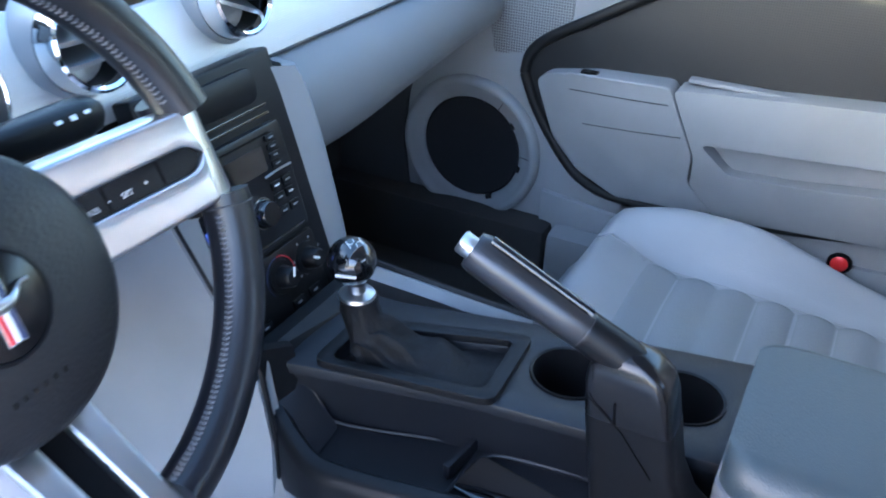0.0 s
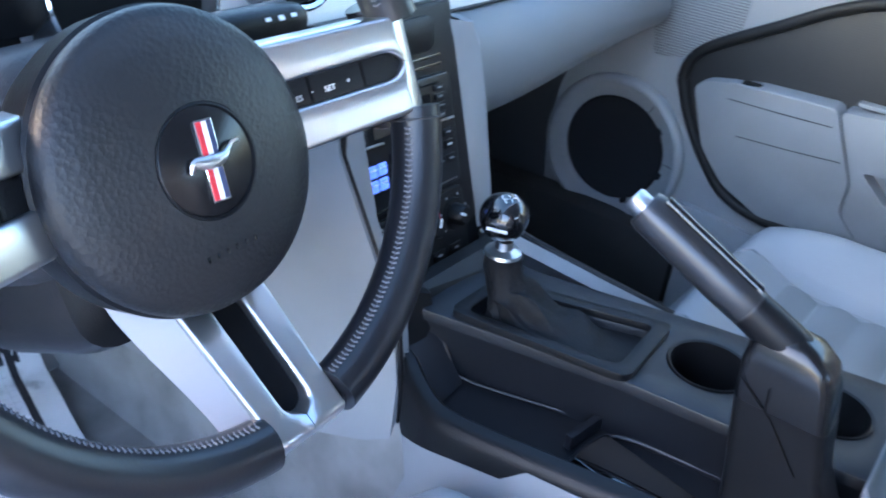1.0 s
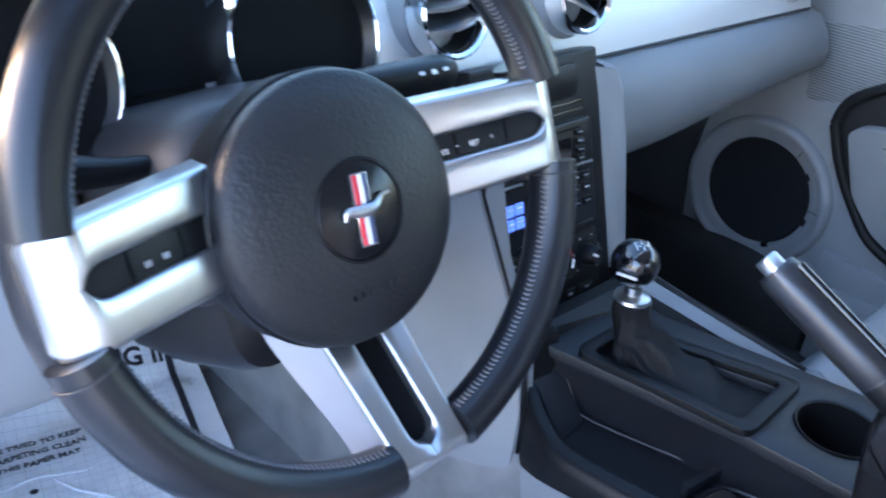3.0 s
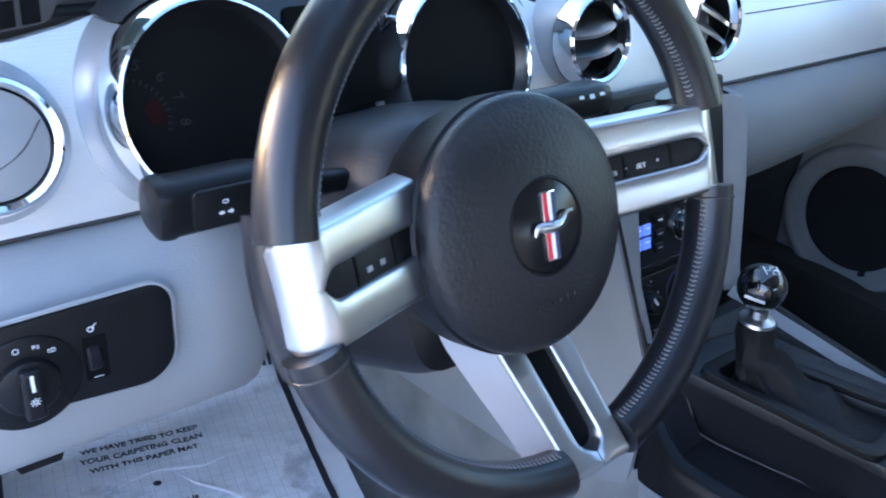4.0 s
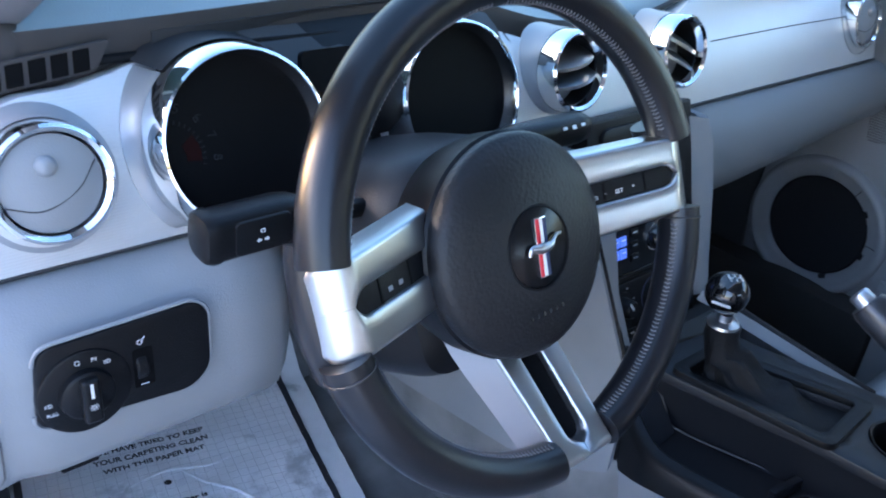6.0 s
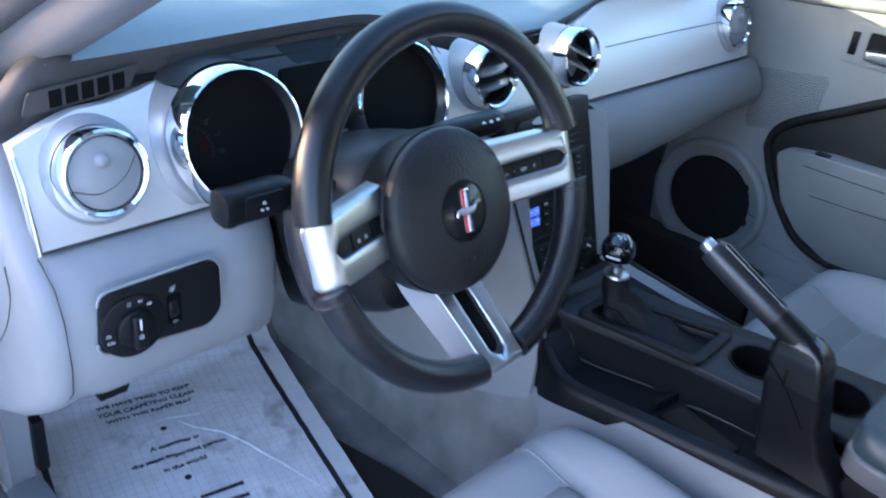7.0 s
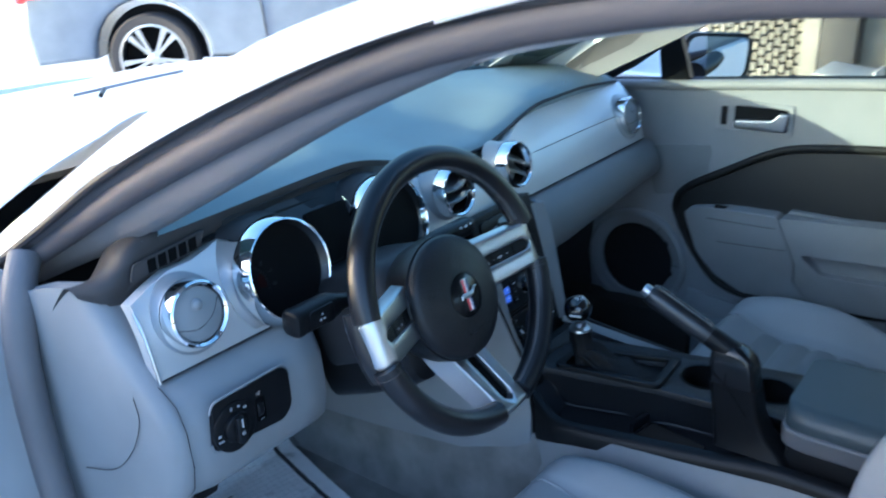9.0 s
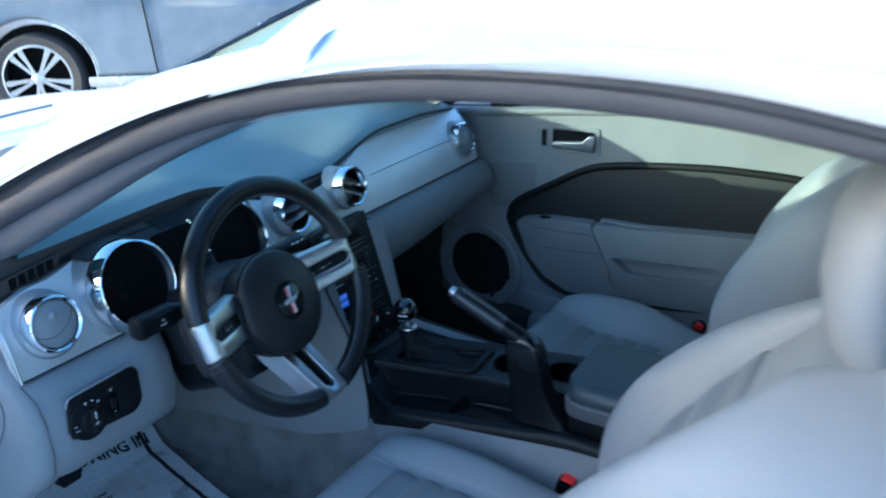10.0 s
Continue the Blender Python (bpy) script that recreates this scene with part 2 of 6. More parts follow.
def blotched(mat, scale, low, depth):
    """Adds soft grey footprints and damp blotches to a material."""
    nt = mat.node_tree
    b = nt.nodes["Principled BSDF"]
    noise_tex = nt.nodes.new("ShaderNodeTexNoise")
    noise_tex.inputs["Scale"].default_value, noise_tex.inputs["Detail"].default_value, noise_tex.inputs["Roughness"].default_value = scale, 6, .62
    nt.links.new(nt.nodes["Texture Coordinate"].outputs["Object"], noise_tex.inputs["Vector"])
    ramp = nt.nodes.new("ShaderNodeMapRange")
    ramp.interpolation_type = "SMOOTHSTEP"
    ramp.inputs["From Min"].default_value, ramp.inputs["From Max"].default_value = low, low + .14
    ramp.inputs["To Min"].default_value, ramp.inputs["To Max"].default_value = 1.0, depth
    nt.links.new(noise_tex.outputs["Fac"], ramp.inputs["Value"])
    mul = nt.nodes.new("ShaderNodeVectorMath")
    mul.operation = "MULTIPLY"
    nt.links.new(b.inputs["Base Color"].links[0].from_socket, mul.inputs[0])
    nt.links.new(ramp.outputs[0], mul.inputs[1])
    nt.links.new(mul.outputs[0], b.inputs["Base Color"])
    return mat


blotched(PAPER, 11.0, .55, .58)
INK = surface("black print", (0.03, 0.03, 0.035), 0.8)
GRID_INK = surface("pale grey print", (0.6, 0.6, 0.62), 0.85)
WHITE_INK = surface("white print", (0.75, 0.75, 0.75), 0.6)
PALE_INK = surface("faint grey print", (0.25, 0.25, 0.26), 0.6)
UNLIT_INK = surface("unlit dial print", (0.02, 0.02, 0.021), 0.6, spec=0.05)
RED_INK = surface("red print", (0.55, 0.02, 0.03), 0.4)
BLUE_INK = surface("navy print", (0.02, 0.028, 0.08), 0.4)
RED_PLASTIC = surface("red plastic", (0.75, 0.03, 0.03), 0.35)
BLUE_KEYS = glowing("lit blue keys", (0.10, 0.18, 0.60), 0.06)
WHITE_PAINT = surface("pearl white car paint", (0.74, 0.745, 0.76), 0.38, coat=0.25, rough_var=0.04, stain=0.03)
DARK_PAINT = surface("dark blue grey car paint", (0.15, 0.185, 0.24), 0.22, 0.3, coat=1.0)
SILVER_PAINT = surface("silver car paint", (0.42, 0.43, 0.46), 0.25, 0.6, coat=0.8)
def screen_glass(name, tint):
    """Laminated glass: tinted, with a mirror-like sheen at a slant."""
    mat = bpy.data.materials.new(name)
    mat.use_nodes = True
    nt = mat.node_tree
    nt.nodes.remove(nt.nodes["Principled BSDF"])
    clear, gloss = nt.nodes.new("ShaderNodeBsdfTransparent"), nt.nodes.new("ShaderNodeBsdfGlossy")
    clear.inputs["Color"].default_value = (*tint, 1)
    gloss.inputs["Roughness"].default_value = 0.01
    slant, mix = nt.nodes.new("ShaderNodeLayerWeight"), nt.nodes.new("ShaderNodeMixShader")
    slant.inputs["Blend"].default_value = 0.5
    steep, base = nt.nodes.new("ShaderNodeMath"), nt.nodes.new("ShaderNodeMath")
    steep.operation, steep.inputs[1].default_value = "POWER", 5.0
    base.operation, base.inputs[1].default_value = "ADD", 0.03
    nt.links.new(slant.outputs["Facing"], steep.inputs[0])
    nt.links.new(steep.outputs[0], base.inputs[0])
    nt.links.new(base.outputs[0], mix.inputs[0])
    nt.links.new(clear.outputs[0], mix.inputs[1])
    nt.links.new(gloss.outputs[0], mix.inputs[2])
    nt.links.new(mix.outputs[0], nt.nodes["Material Output"].inputs["Surface"])
    return mat


SCREEN = screen_glass("tinted windscreen", (0.67, 0.735, 0.73))
SIDE_GLASS = screen_glass("side glass tinted to dim light", (0.70, 0.73, 0.70))
# Smooth silver made darker than the panel, for shade inside the dishes.
SHADED_SILVER = surface("smooth silver toned down for shade", (0.30, 0.31, 0.325), 0.34, 0.3, rough_var=0.05, stain=0.04)
SPEAKER_BLACK = surface("black speaker cloth", (0.014, 0.014, 0.016), 0.8, grain=0.6, scale=900, spec=0.2)
# Kick panel grey taken down to the footwell's shade.
KICK_SHADE = surface("kick panel darkened as footwell shade", (0.026, 0.026, 0.028), 0.7, grain=0.3)
WEAVE_BROWN = surface("weathered grey strip", (0.21, 0.205, 0.185), 0.8, grain=0.4, stain=0.25)
DARK_BACK = surface("dark backing", (0.045, 0.04, 0.038), 0.8)
MIRROR = surface("mirror", (0.9, 0.9, 0.9), 0.02, 1.0, rough_var=0.01, stain=0.01)
ASPHALT = surface("pale concrete paving", (0.56, 0.55, 0.53), 0.9, grain=0.8, scale=60, stain=0.25, stain_scale=0.8)
CONCRETE = surface("pale concrete", (0.13, 0.125, 0.115), 0.85, grain=0.5, scale=80, stain=0.2, stain_scale=1.5)
STUCCO = surface("cream stucco", (0.40, 0.37, 0.31), 0.9, grain=0.5, scale=90, stain=0.12, stain_scale=1.2)
TRAY = surface("dark grey tray plastic", (0.009, 0.010, 0.013), 0.36, grain=0.2, scale=900, weave=800, spec=0.35)
DIM_RED = surface("dim red print", (0.012, 0.003, 0.003), 0.6, spec=0.05)
PERFORATED_BLACK = perforated("black perforated vinyl", (0.0145, 0.0145, 0.0145), 0.0036)
MESH_GREY = perforated("grey perforated grille", (0.235, 0.245, 0.255), 0.0044)
JAMB_SEAL = surface("grey jamb seal", (0.12, 0.115, 0.12), 0.55, grain=0.3)

# ---- ground and surroundings ----
solid("ground", box(-80, 80, -80, 80, -0.2, 0.0), ASPHALT, "pale concrete car park in the sun", "ground", "structure")

# Unseen wall, added to hold the low sun off the driver's side.
solid("sun_block_wall", moved(box(-3.9, -.10, -.1, .1, 0, 1.74, .02), Matrix.Translation((-2.5, 2.5, 0)) @ Matrix.Rotation(radians(45), 4, "Z")), STUCCO, "plain cream wall added to block the low sun", "wall", "structure")

# ---- car body round the cabin ----
RAIL_OUT = [(-.70, .62, .86), (-.672, .50, .938), (-.655, .36, 1.018), (-.658, .14, 1.122), (-.660, -.04, 1.196), (-.660, -.19, 1.246), (-.660, -.34, 1.282), (-.660, -.49, 1.302), (-.660, -.66, 1.311), (-.660, -.80, 1.303), (-.660, -1.1, 1.255), (-.664, -1.5, 1.12)]
RAIL_MID = [(-.71, .56, .86), (-.67, .42, .955), (-.645, .26, 1.056), (-.64, .0, 1.175), (-.64, -.19, 1.240), (-.64, -.37, 1.270), (-.64, -.51, 1.281), (-.64, -.66, 1.280), (-.64, -.80, 1.263), (-.64, -1.1, 1.207), (-.65, -1.5, 1.067)]
RAIL_IN = [(-.64, .56, .83), (-.63, .49, .863), (-.62, .32, .941), (-.62, .13, 1.040), (-.62, -.05, 1.136), (-.62, -.20, 1.202), (-.62, -.31, 1.237), (-.62, -.43, 1.255), (-.62, -.61, 1.262), (-.62, -.78, 1.253), (-.62, -1.1, 1.197), (-.62, -1.5, 1.057)]


def mirror_x(points):
    return [(-x, y, z) for x, y, z in points]


car = thing("car_body", "white coupe body with open driver side around a grey cabin", "car body", (0, 0, 0), kind="structure")
N = 40


def rail_strip(name, a, b, mat, parent, bulge, thick, label=""):
    pa, pb = spline(a, N), spline(b, N)
    side = -1 if pa[0].x < 0 else 1
    rings = []
    for p, q in zip(pa, pb):
        mid = (p + q) / 2 + Vector((side * bulge, 0, 0))
        q1 = (p * 3 + q) / 4 + Vector((side * bulge * 0.75, 0, 0))
        q3 = (p + q * 3) / 4 + Vector((side * bulge * 0.75, 0, 0))
        inward = Vector((-side * thick, 0, 0))
        rings.append([p, q1, mid, q3, q, q + inward, p + inward])
    return part(name, loft(rings), mat, parent, label, angle=60)


for side in (1, -1):
    flip = (lambda pts: pts) if side == 1 else mirror_x
    rail_strip("roof_rail", flip(RAIL_OUT), flip(RAIL_MID), WHITE_PAINT, car, 0.004, 0.03, "white painted roof rail")
    part("gutter", tube([p + Vector((-.006 * side, 0, .001)) for p in spline(flip(RAIL_MID), N)], 0.0055, 8), BLACK_RUBBER, car, "black drip moulding")
    mid_line, in_line = spline(flip(RAIL_MID), N), spline(flip(RAIL_IN), N)
    rail_strip("seal_backing", [tuple(p) for p in mid_line], [tuple(p.lerp(q, .55)) for p, q in zip(mid_line, in_line)], SEAL, car, .003, .03, "dark seal channel")
    seal_line = [p.lerp(q, 0.35) for p, q in zip(spline(flip(RAIL_MID), N), spline(flip(RAIL_IN), N))]
    part("door_seal", tube(seal_line, 0.016, 12), SEAL, car, "dark rubber door seal")
    trim_out = [tuple(p) for p in [p.lerp(q, 0.4) for p, q in zip(spline(flip(RAIL_MID), 14), spline(flip(RAIL_IN), 14))]]
    rail_strip("pillar_trim", trim_out, flip(RAIL_IN), PILLAR_GREY, car, 0.004, 0.03, "grey plastic pillar trim")

    # Pillar paint carried over the glass edge, in place of its sky glare.
    cap = []
    for k, p in enumerate(spline(flip(RAIL_OUT), N)[:22]):
        low = lerp(1, .52, ease(10, 19, k))
        s = -side * lerp(2.0, 1.0, min(1, k / 12))
        cap.append([p + Vector((s * dx, dy, dz * low)) for dx, dy, dz in ((0, 0, -.004), (-.02, .008, .020), (-.05, .016, .038), (-.085, .022, .046))])
    part("pillar_glare_cap", shell(cap, (0, .004, -.006)), WHITE_PAINT, car, "white windscreen pillar, widened as glare on the glass")

# roof skin and lining
rows = []
for k in range(9):
    u = k / 8
    row = []
    for p, q in zip(spline(RAIL_OUT, N)[18:], spline(mirror_x(RAIL_OUT), N)[18:]):
        m = p.lerp(q, u)
        row.append(m + Vector((.003 * (1 - 2 * u), 0, 0.122 * (1 - abs(2 * u - 1) ** 2.4))))
    rows.append(row)
part("roof", shell(rows, (0, 0, -0.01)), WHITE_PAINT, car, "white painted roof panel")

rows = []
for k in range(9):
    u = k / 8
    rows.append([p.lerp(q, lerp(.03, .97, u)) + Vector((0, 0, -.040 + .110 * (1 - (2 * u - 1) ** 2))) for p, q in zip(spline(RAIL_OUT, N)[18:], spline(mirror_x(RAIL_OUT), N)[18:])])
part("headlining", shell(rows, (0, 0, -.006)), surface("pale grey headlining cloth", (0.36, 0.36, 0.37), 0.9, grain=0.4, scale=900), car, "pale grey headlining")
for side in (-1, 1):
    rear = [[(side * .655, y, .86), (side * .650, y, lerp(.86, top, .5)), (side * .635, y, top)] for y, top in ((-.93, 1.225), (-1.1, 1.195), (-1.3, 1.13), (-1.47, 1.06))]
    part("quarter_trim", shell(rear, (side * .03, 0, 0)), GREY_TRIM, car, "light grey rear quarter trim")

# floor, firewall, tunnel, sills, rear wall
part("floor_pan", box(-.80, .80, -1.5, 1.0, .20, .255), CARPET, car)
part("firewall", box(-.74, .74, .80, .84, .25, .90), BLACK_TRIM, car)
part("toe_board", shell([[(x, .60, .262), (x, .70, .322), (x, .80, .49)] for x in (-.66, -.16, .16, .70)], (0, .02, -.02)), CARPET, car)
tun = [(-.135, .255), (-.125, .36), (-.115, .44), (-.09, .485), (.12, .485), (.15, .44), (.17, .255)]
part("tunnel", loft([[(x + s, y, z) for x, z in tun] for y, s in ((.80, 0), (.1, 0), (-.35, .02), (-1.4, .02))]), CARPET, car, "grey carpeted transmission tunnel")
part("rear_wall", box(-.70, .70, -1.5, -1.45, .25, 1.05), GREY_TRIM, car)
part("driver_sill", box(-.82, -.66, -1.5, .55, .20, .36, .03), WHITE_PAINT, car, "white painted door sill")
part("driver_sill_trim", box(-.70, -.645, -1.2, .40, .26, .385, .015), GREY_TRIM, car)
part("passenger_sill_trim", box(.645, .76, -1.2, .06, .24, .385, .015), GREY_TRIM, car)
# Dark colour on this side stands for the footwell's shade.
part("footwell_side", box(.645, .76, .062, .55, .24, .385, .015), MAT_SHADE_CARPET, car, "carpeted footwell side, darkened as shade")
part("kick_panel", shell([[(-.655, .40, .26), (-.65, .40, .52)], [(-.655, .55, .26), (-.65, .55, .60)], [(-.64, .80, .30), (-.64, .80, .66)]], (-.03, 0, 0)), GREY_TRIM, car)
part("door_jamb", shell([[(-.70, .40, .25), (-.715, .45, .60), (-.705, .47, .90)], [(-.78, .46, .25), (-.79, .50, .60), (-.76, .54, .88)], [(-.84, .60, .25), (-.85, .63, .60), (-.82, .66, .86)]], (.0, .03, 0)), GREY_TRIM, car, "grey door jamb")
part("jamb_seal", tube(spline([(-.70, .10, .375), (-.715, .30, .375), (-.73, .37, .46), (-.736, .40, .62), (-.731, .42, .78), (-.712, .435, .87), (-.680, .46, .915)], 34), .021, 14), JAMB_SEAL, car)
for s, nm in ((-1, "fender"), (1, "fender")):
    rws = []
    for k in range(8):
        y = .62 + k * .2
        rws.append([(s * .70, y, .93 - .018 * k), (s * .80, y, .90 - .02 * k), (s * .88, y, .80 - .02 * k), (s * .92, y, .60), (s * .92, y, .35)])
    part(nm, shell(rws, (-s * .02, 0, 0)), WHITE_PAINT, car)
hood = []
for k in range(13):
    y = .80 + k * .1
    hood.append([(x, y - .30 * (x / .70) ** 2 * (1 - k / 14), .965 - .002 * k - .0010 * k * k + .02 * (1 - (x / .7) ** 2) + .012 * math.exp(-((abs(x) - .31) / .07) ** 2)) for x in [-.70 + .05 * i for i in range(29)]])
part("hood", shell(hood, (0, 0, -.004)), WHITE_PAINT, car, "white painted bonnet")
cowl = [(x, .80 - .34 * (x / .70) ** 2, .955 - .02 * (x / .7) ** 2) for x in [-.68 + .068 * i for i in range(21)]]
part("cowl", tube([(x, y - .02, z - .03) for x, y, z in cowl], .016, 8), BLACK_TRIM, car)
part("quarter_panel", box(-.80, -.70, -1.5, -1.08, .25, 1.0, .03), WHITE_PAINT, car, "white rear quarter panel")
nose = []
for k in range(9):
    x = lerp(-.92, .92, k / 8)
    y = 2.06 - .16 * (x / .92) ** 2
    nose.append([(x, y - .06, .85 - .06 * (x / .92) ** 2), (x, y, .78 - .06 * (x / .92) ** 2), (x, y + .05, .60), (x, y + .04, .38), (x, y - .05, .24)])
part("nose", shell(nose, (0, -.02, 0)), WHITE_PAINT, car, "white painted nose")
part("quarter_panel", box(.70, .80, -1.5, -.98, .25, 1.0, .03), GREY_TRIM, car)

# the driver's door stands wide open, hinged at the jamb
DOOR_SWING = Matrix.Translation((-.845, .60, 0)) @ Matrix.Rotation(radians(-68), 4, "Z")
open_door = thing("open_door", "wide open white coupe door with light grey trim", "car door", (-.845, .60, .30), kind="structure")
part("door_skin", moved(box(-.14, -.09, -1.10, 0, .28, .96, .02), DOOR_SWING), WHITE_PAINT, open_door, "white painted door skin")
part("door_trim", moved(box(-.088, -.02, -1.08, -.03, .31, .95, .03), DOOR_SWING), GREY_TRIM, open_door, "light grey moulded trim")
part("armrest", moved(box(-.022, .045, -.85, -.25, .62, .69, .025), DOOR_SWING), GREY_TRIM, open_door)

# windscreen, and an added passenger pane whose tint cuts the side light
rows = []
for k in range(9):
    u = k / 8
    x = lerp(-.64, .64, u)
    base = Vector((x, .80 - .34 * (x / .70) ** 2, .965 - .02 * (x / .7) ** 2))
    top = Vector((x * .92, -.20 + .04 * (1 - (x / .64) ** 2), 1.244 + .120 * (1 - abs(x / .64) ** 2.4)))
    rows.append([base.lerp(top, v / 5) + Vector((0, .0, .012 * math.sin(math.pi * v / 5))) for v in range(6)])
pane = [[Vector((.715, y, lerp(z0, .93, .02))).lerp(Vector((.635, y - .02, z1)), v / 4) + Vector((.012 * math.sin(math.pi * v / 4), 0, 0)) for v in range(5)] for y, z0, z1 in ((.10, .925, 1.10), (-.06, .94, 1.205), (-.25, .955, 1.24), (-.5, .97, 1.255), (-.75, .98, 1.245), (-.92, .985, 1.225))]
part("side_glass", shell(pane, (.003, 0, 0)), SIDE_GLASS, car, "added passenger window pane, tinted to dim light")
part("windscreen", shell(rows, (0, .004, .004)), SCREEN, car, "clear windscreen glass")

# ---- dashboard ----
def brow(x):
    """Height of the pad's near edge across the car: a hood over the dials, a dip, and a swell before the passenger."""
    return .949 + .009 * ease(-.62, -.27, x) - .053 * ease(-.27, .0, x) + .047 * ease(.08, .32, x) - .016 * ease(.45, .69, x)



dash = thing("dashboard", "two-tone dashboard with ribbed silver panel and grey pads", "dashboard", (0, .3, .55))
rows = []
lip = []
for i in range(68):
    x = -.627 + i * 1.299 / 67
    b = brow(x)
    far = .80 - .34 * (x / .70) ** 2
    droop = .02 * ease(.64, .675, x)
    left = 1 - ease(-.12, .02, x)  # the lip stands upright before the driver and tucks under before the passenger
    face = [(x, lerp(.312, .292, left), b - lerp(.034, .046, left) - droop), (x, lerp(.292, .287, left), b - lerp(.026, .030, left) - droop), (x, lerp(.280, .283, left), b - .010 - droop), (max(x, -.620), .286, b + .002 - droop)]
    if x < .02:
        lip.append(face)
    row = [face[3]] * 3 + face[3:] if x < 0 else face
    row = row + [(max(x, -.606), .300, b + .008 - droop), (max(x, -.602), .33, b + .013 - droop)]
    for q in (0, .12, .25, .4, .6, .8, 1):
        row.append((max(x, -.602), lerp(.36, max(far, .40), q), lerp(b + .015, .955, 1 - (1 - q) ** 3) + .006 * math.sin(math.pi * q) - droop * (1 - .4 * q)))
    rows.append(row)
part("top_pad", shell(rows, (0, .012, -.012)), GREY_PAD, dash, "soft grey dashboard top pad", angle=50)
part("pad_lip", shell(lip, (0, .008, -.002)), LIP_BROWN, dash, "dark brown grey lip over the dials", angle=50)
part("pad_welt", tube([(x, .2795, brow(x) - .004) for x in [.03 + .032 * k for k in range(20)]], .0035, 8), VENT_GREY, dash, "dark welt along the pad edge")

strip_rows = []
for i in range(41):
    x = -.53 + i * .0265
    b0, far = brow(x), .80 - .34 * (x / .70) ** 2
    cells = []
    for k in range(5):
        y = lerp(min(.530 + .17 * x, max(far, .50) - .06), max(far, .50) - .02, k / 4)
        q = (y - .36) / (max(far, .40) - .36)
        cells.append((x, y, lerp(b0 + .015, .955, 1 - (1 - q) ** 3) + .006 * math.sin(math.pi * q) + .003))
    strip_rows.append(cells)
part("screen_strip", shell(strip_rows, (0, 0, -.002)), MOTTLED_BLACK, dash, "mottled dark strip below the windscreen")


def panel_y(z):
    u = (z - .806) / (.925 - .806)
    return .212 + .030 * u + .034 * max(0, u) ** 3



rows = []
for i in range(41):
    x = -.672 + i * .0332
    top = brow(x) - lerp(.036, .021, ease(-.58, -.47, x)) + .014 * ease(.0, .2, x) - .020 * (1 - ease(-.69, -.60, x))
    rows.append([(x, panel_y(z), z) for z in [lerp(.806, top, k / 9) for k in range(10)]])
part("silver_panel", shell(rows, (0, .02, -.004)), PANEL, dash, "brushed silver panel with fine ribs", angle=50)
part("panel_edge", tube([(-.674, panel_y(z) - .002, z) for z in (.804, .83, .86, .888)], .0022, 8), SATIN, dash)
part("panel_gap", tube([(-.672, .2125, .8045), (-.40, .2125, .8045), (-.118, .2125, .8045)], .0016, 6), VENT_GREY, dash, "dark gap under the silver panel")
part("panel_gap", tube([(.10, .2118, .8045), (.40, .2118, .8045), (.656, .2118, .8045)], .0020, 6), VENT_GREY, dash, "dark gap under the silver panel")
part("airbag_seam", tube([(.205, panel_y(.874) - .0005, .874), (.40, panel_y(.875) - .0005, .875), (.575, panel_y(.874) - .0005, .874)], .0008, 6), VENT_GREY, dash)
part("panel_seam", tube([(-.140, panel_y(.912) - .0005, .912), (-.118, panel_y(.87) - .0005, .87), (-.090, panel_y(.812) - .0005, .812)], .0009, 6), VENT_GREY, dash)

# lower panel left of the steering column, with its bulged knee pad
prof = [(.222, .8025), (.200, .798), (.174, .782), (.161, .752), (.157, .705), (.163, .672), (.182, .650), (.215, .640), (.30, .635), (.34, .66)]
rows = []
for x in (-.674, -.670, -.66, -.64, -.60, -.55, -.50, -.46, -.44, -.430, -.426):
    back = .010 * (1 - ease(-.675, -.64, x)) + .045 * ease(-.455, -.424, x)
    rows.append([(x, y + back, z) for y, z in prof])
part("lower_panel", shell(rows, (0, .02, .0)), GREY_TRIM, dash, "light grey lower dash panel", angle=60)
part("end_seam", tube([(-.6755, y + .0085, z) for y, z in prof[:7]], .0006, 6), VENT_GREY, dash, "thin dark seam")
# rounded end of the dash, running forward to the door jamb
edge = [(.318, .905), (.302, .888), (.262, .845), (.218, .803), (.190, .782), (.172, .752), (.167, .705), (.175, .668), (.205, .632), (.265, .585), (.335, .545)]
rows = []
for y, z in edge:
    rows.append([(-.676, y, z), (-.688, y + .006, z), (-.697, y + .022, z), (-.703, lerp(y, .48, .4), lerp(z, z - .02, .4)), (-.708, lerp(y, .48, .75), z - .03), (-.71, .48, z - .04)])
end_cover = part("end_cover", shell(rows, (.02, .004, 0)), GREY_TRIM, dash, "light grey dash end cover", angle=60)
part("hatch_seam", tube(spline([(-.6985, .232, .79), (-.7005, .225, .76), (-.7035, .245, .715), (-.706, .29, .67), (-.7085, .36, .645)], 20), .0006, 6), VENT_GREY, end_cover)
foot_rows = smooth_sheet([[(-.612, .2905, .902), (-.648, .287, .894), (-.678, .294, .891), (-.697, .316, .897)], [(-.612, .2850, .922), (-.648, .284, .914), (-.678, .294, .905), (-.700, .320, .904)], [(-.612, .2815, .940), (-.642, .284, .937), (-.670, .302, .918), (-.702, .332, .908)], [(-.602, .294, .964), (-.636, .306, .948), (-.664, .326, .914), (-.703, .354, .888)], [(-.596, .36, .972), (-.625, .365, .925), (-.660, .38, .872), (-.704, .40, .835)]], 21, 16)
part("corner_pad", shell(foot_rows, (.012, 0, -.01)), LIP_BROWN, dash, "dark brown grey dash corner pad")
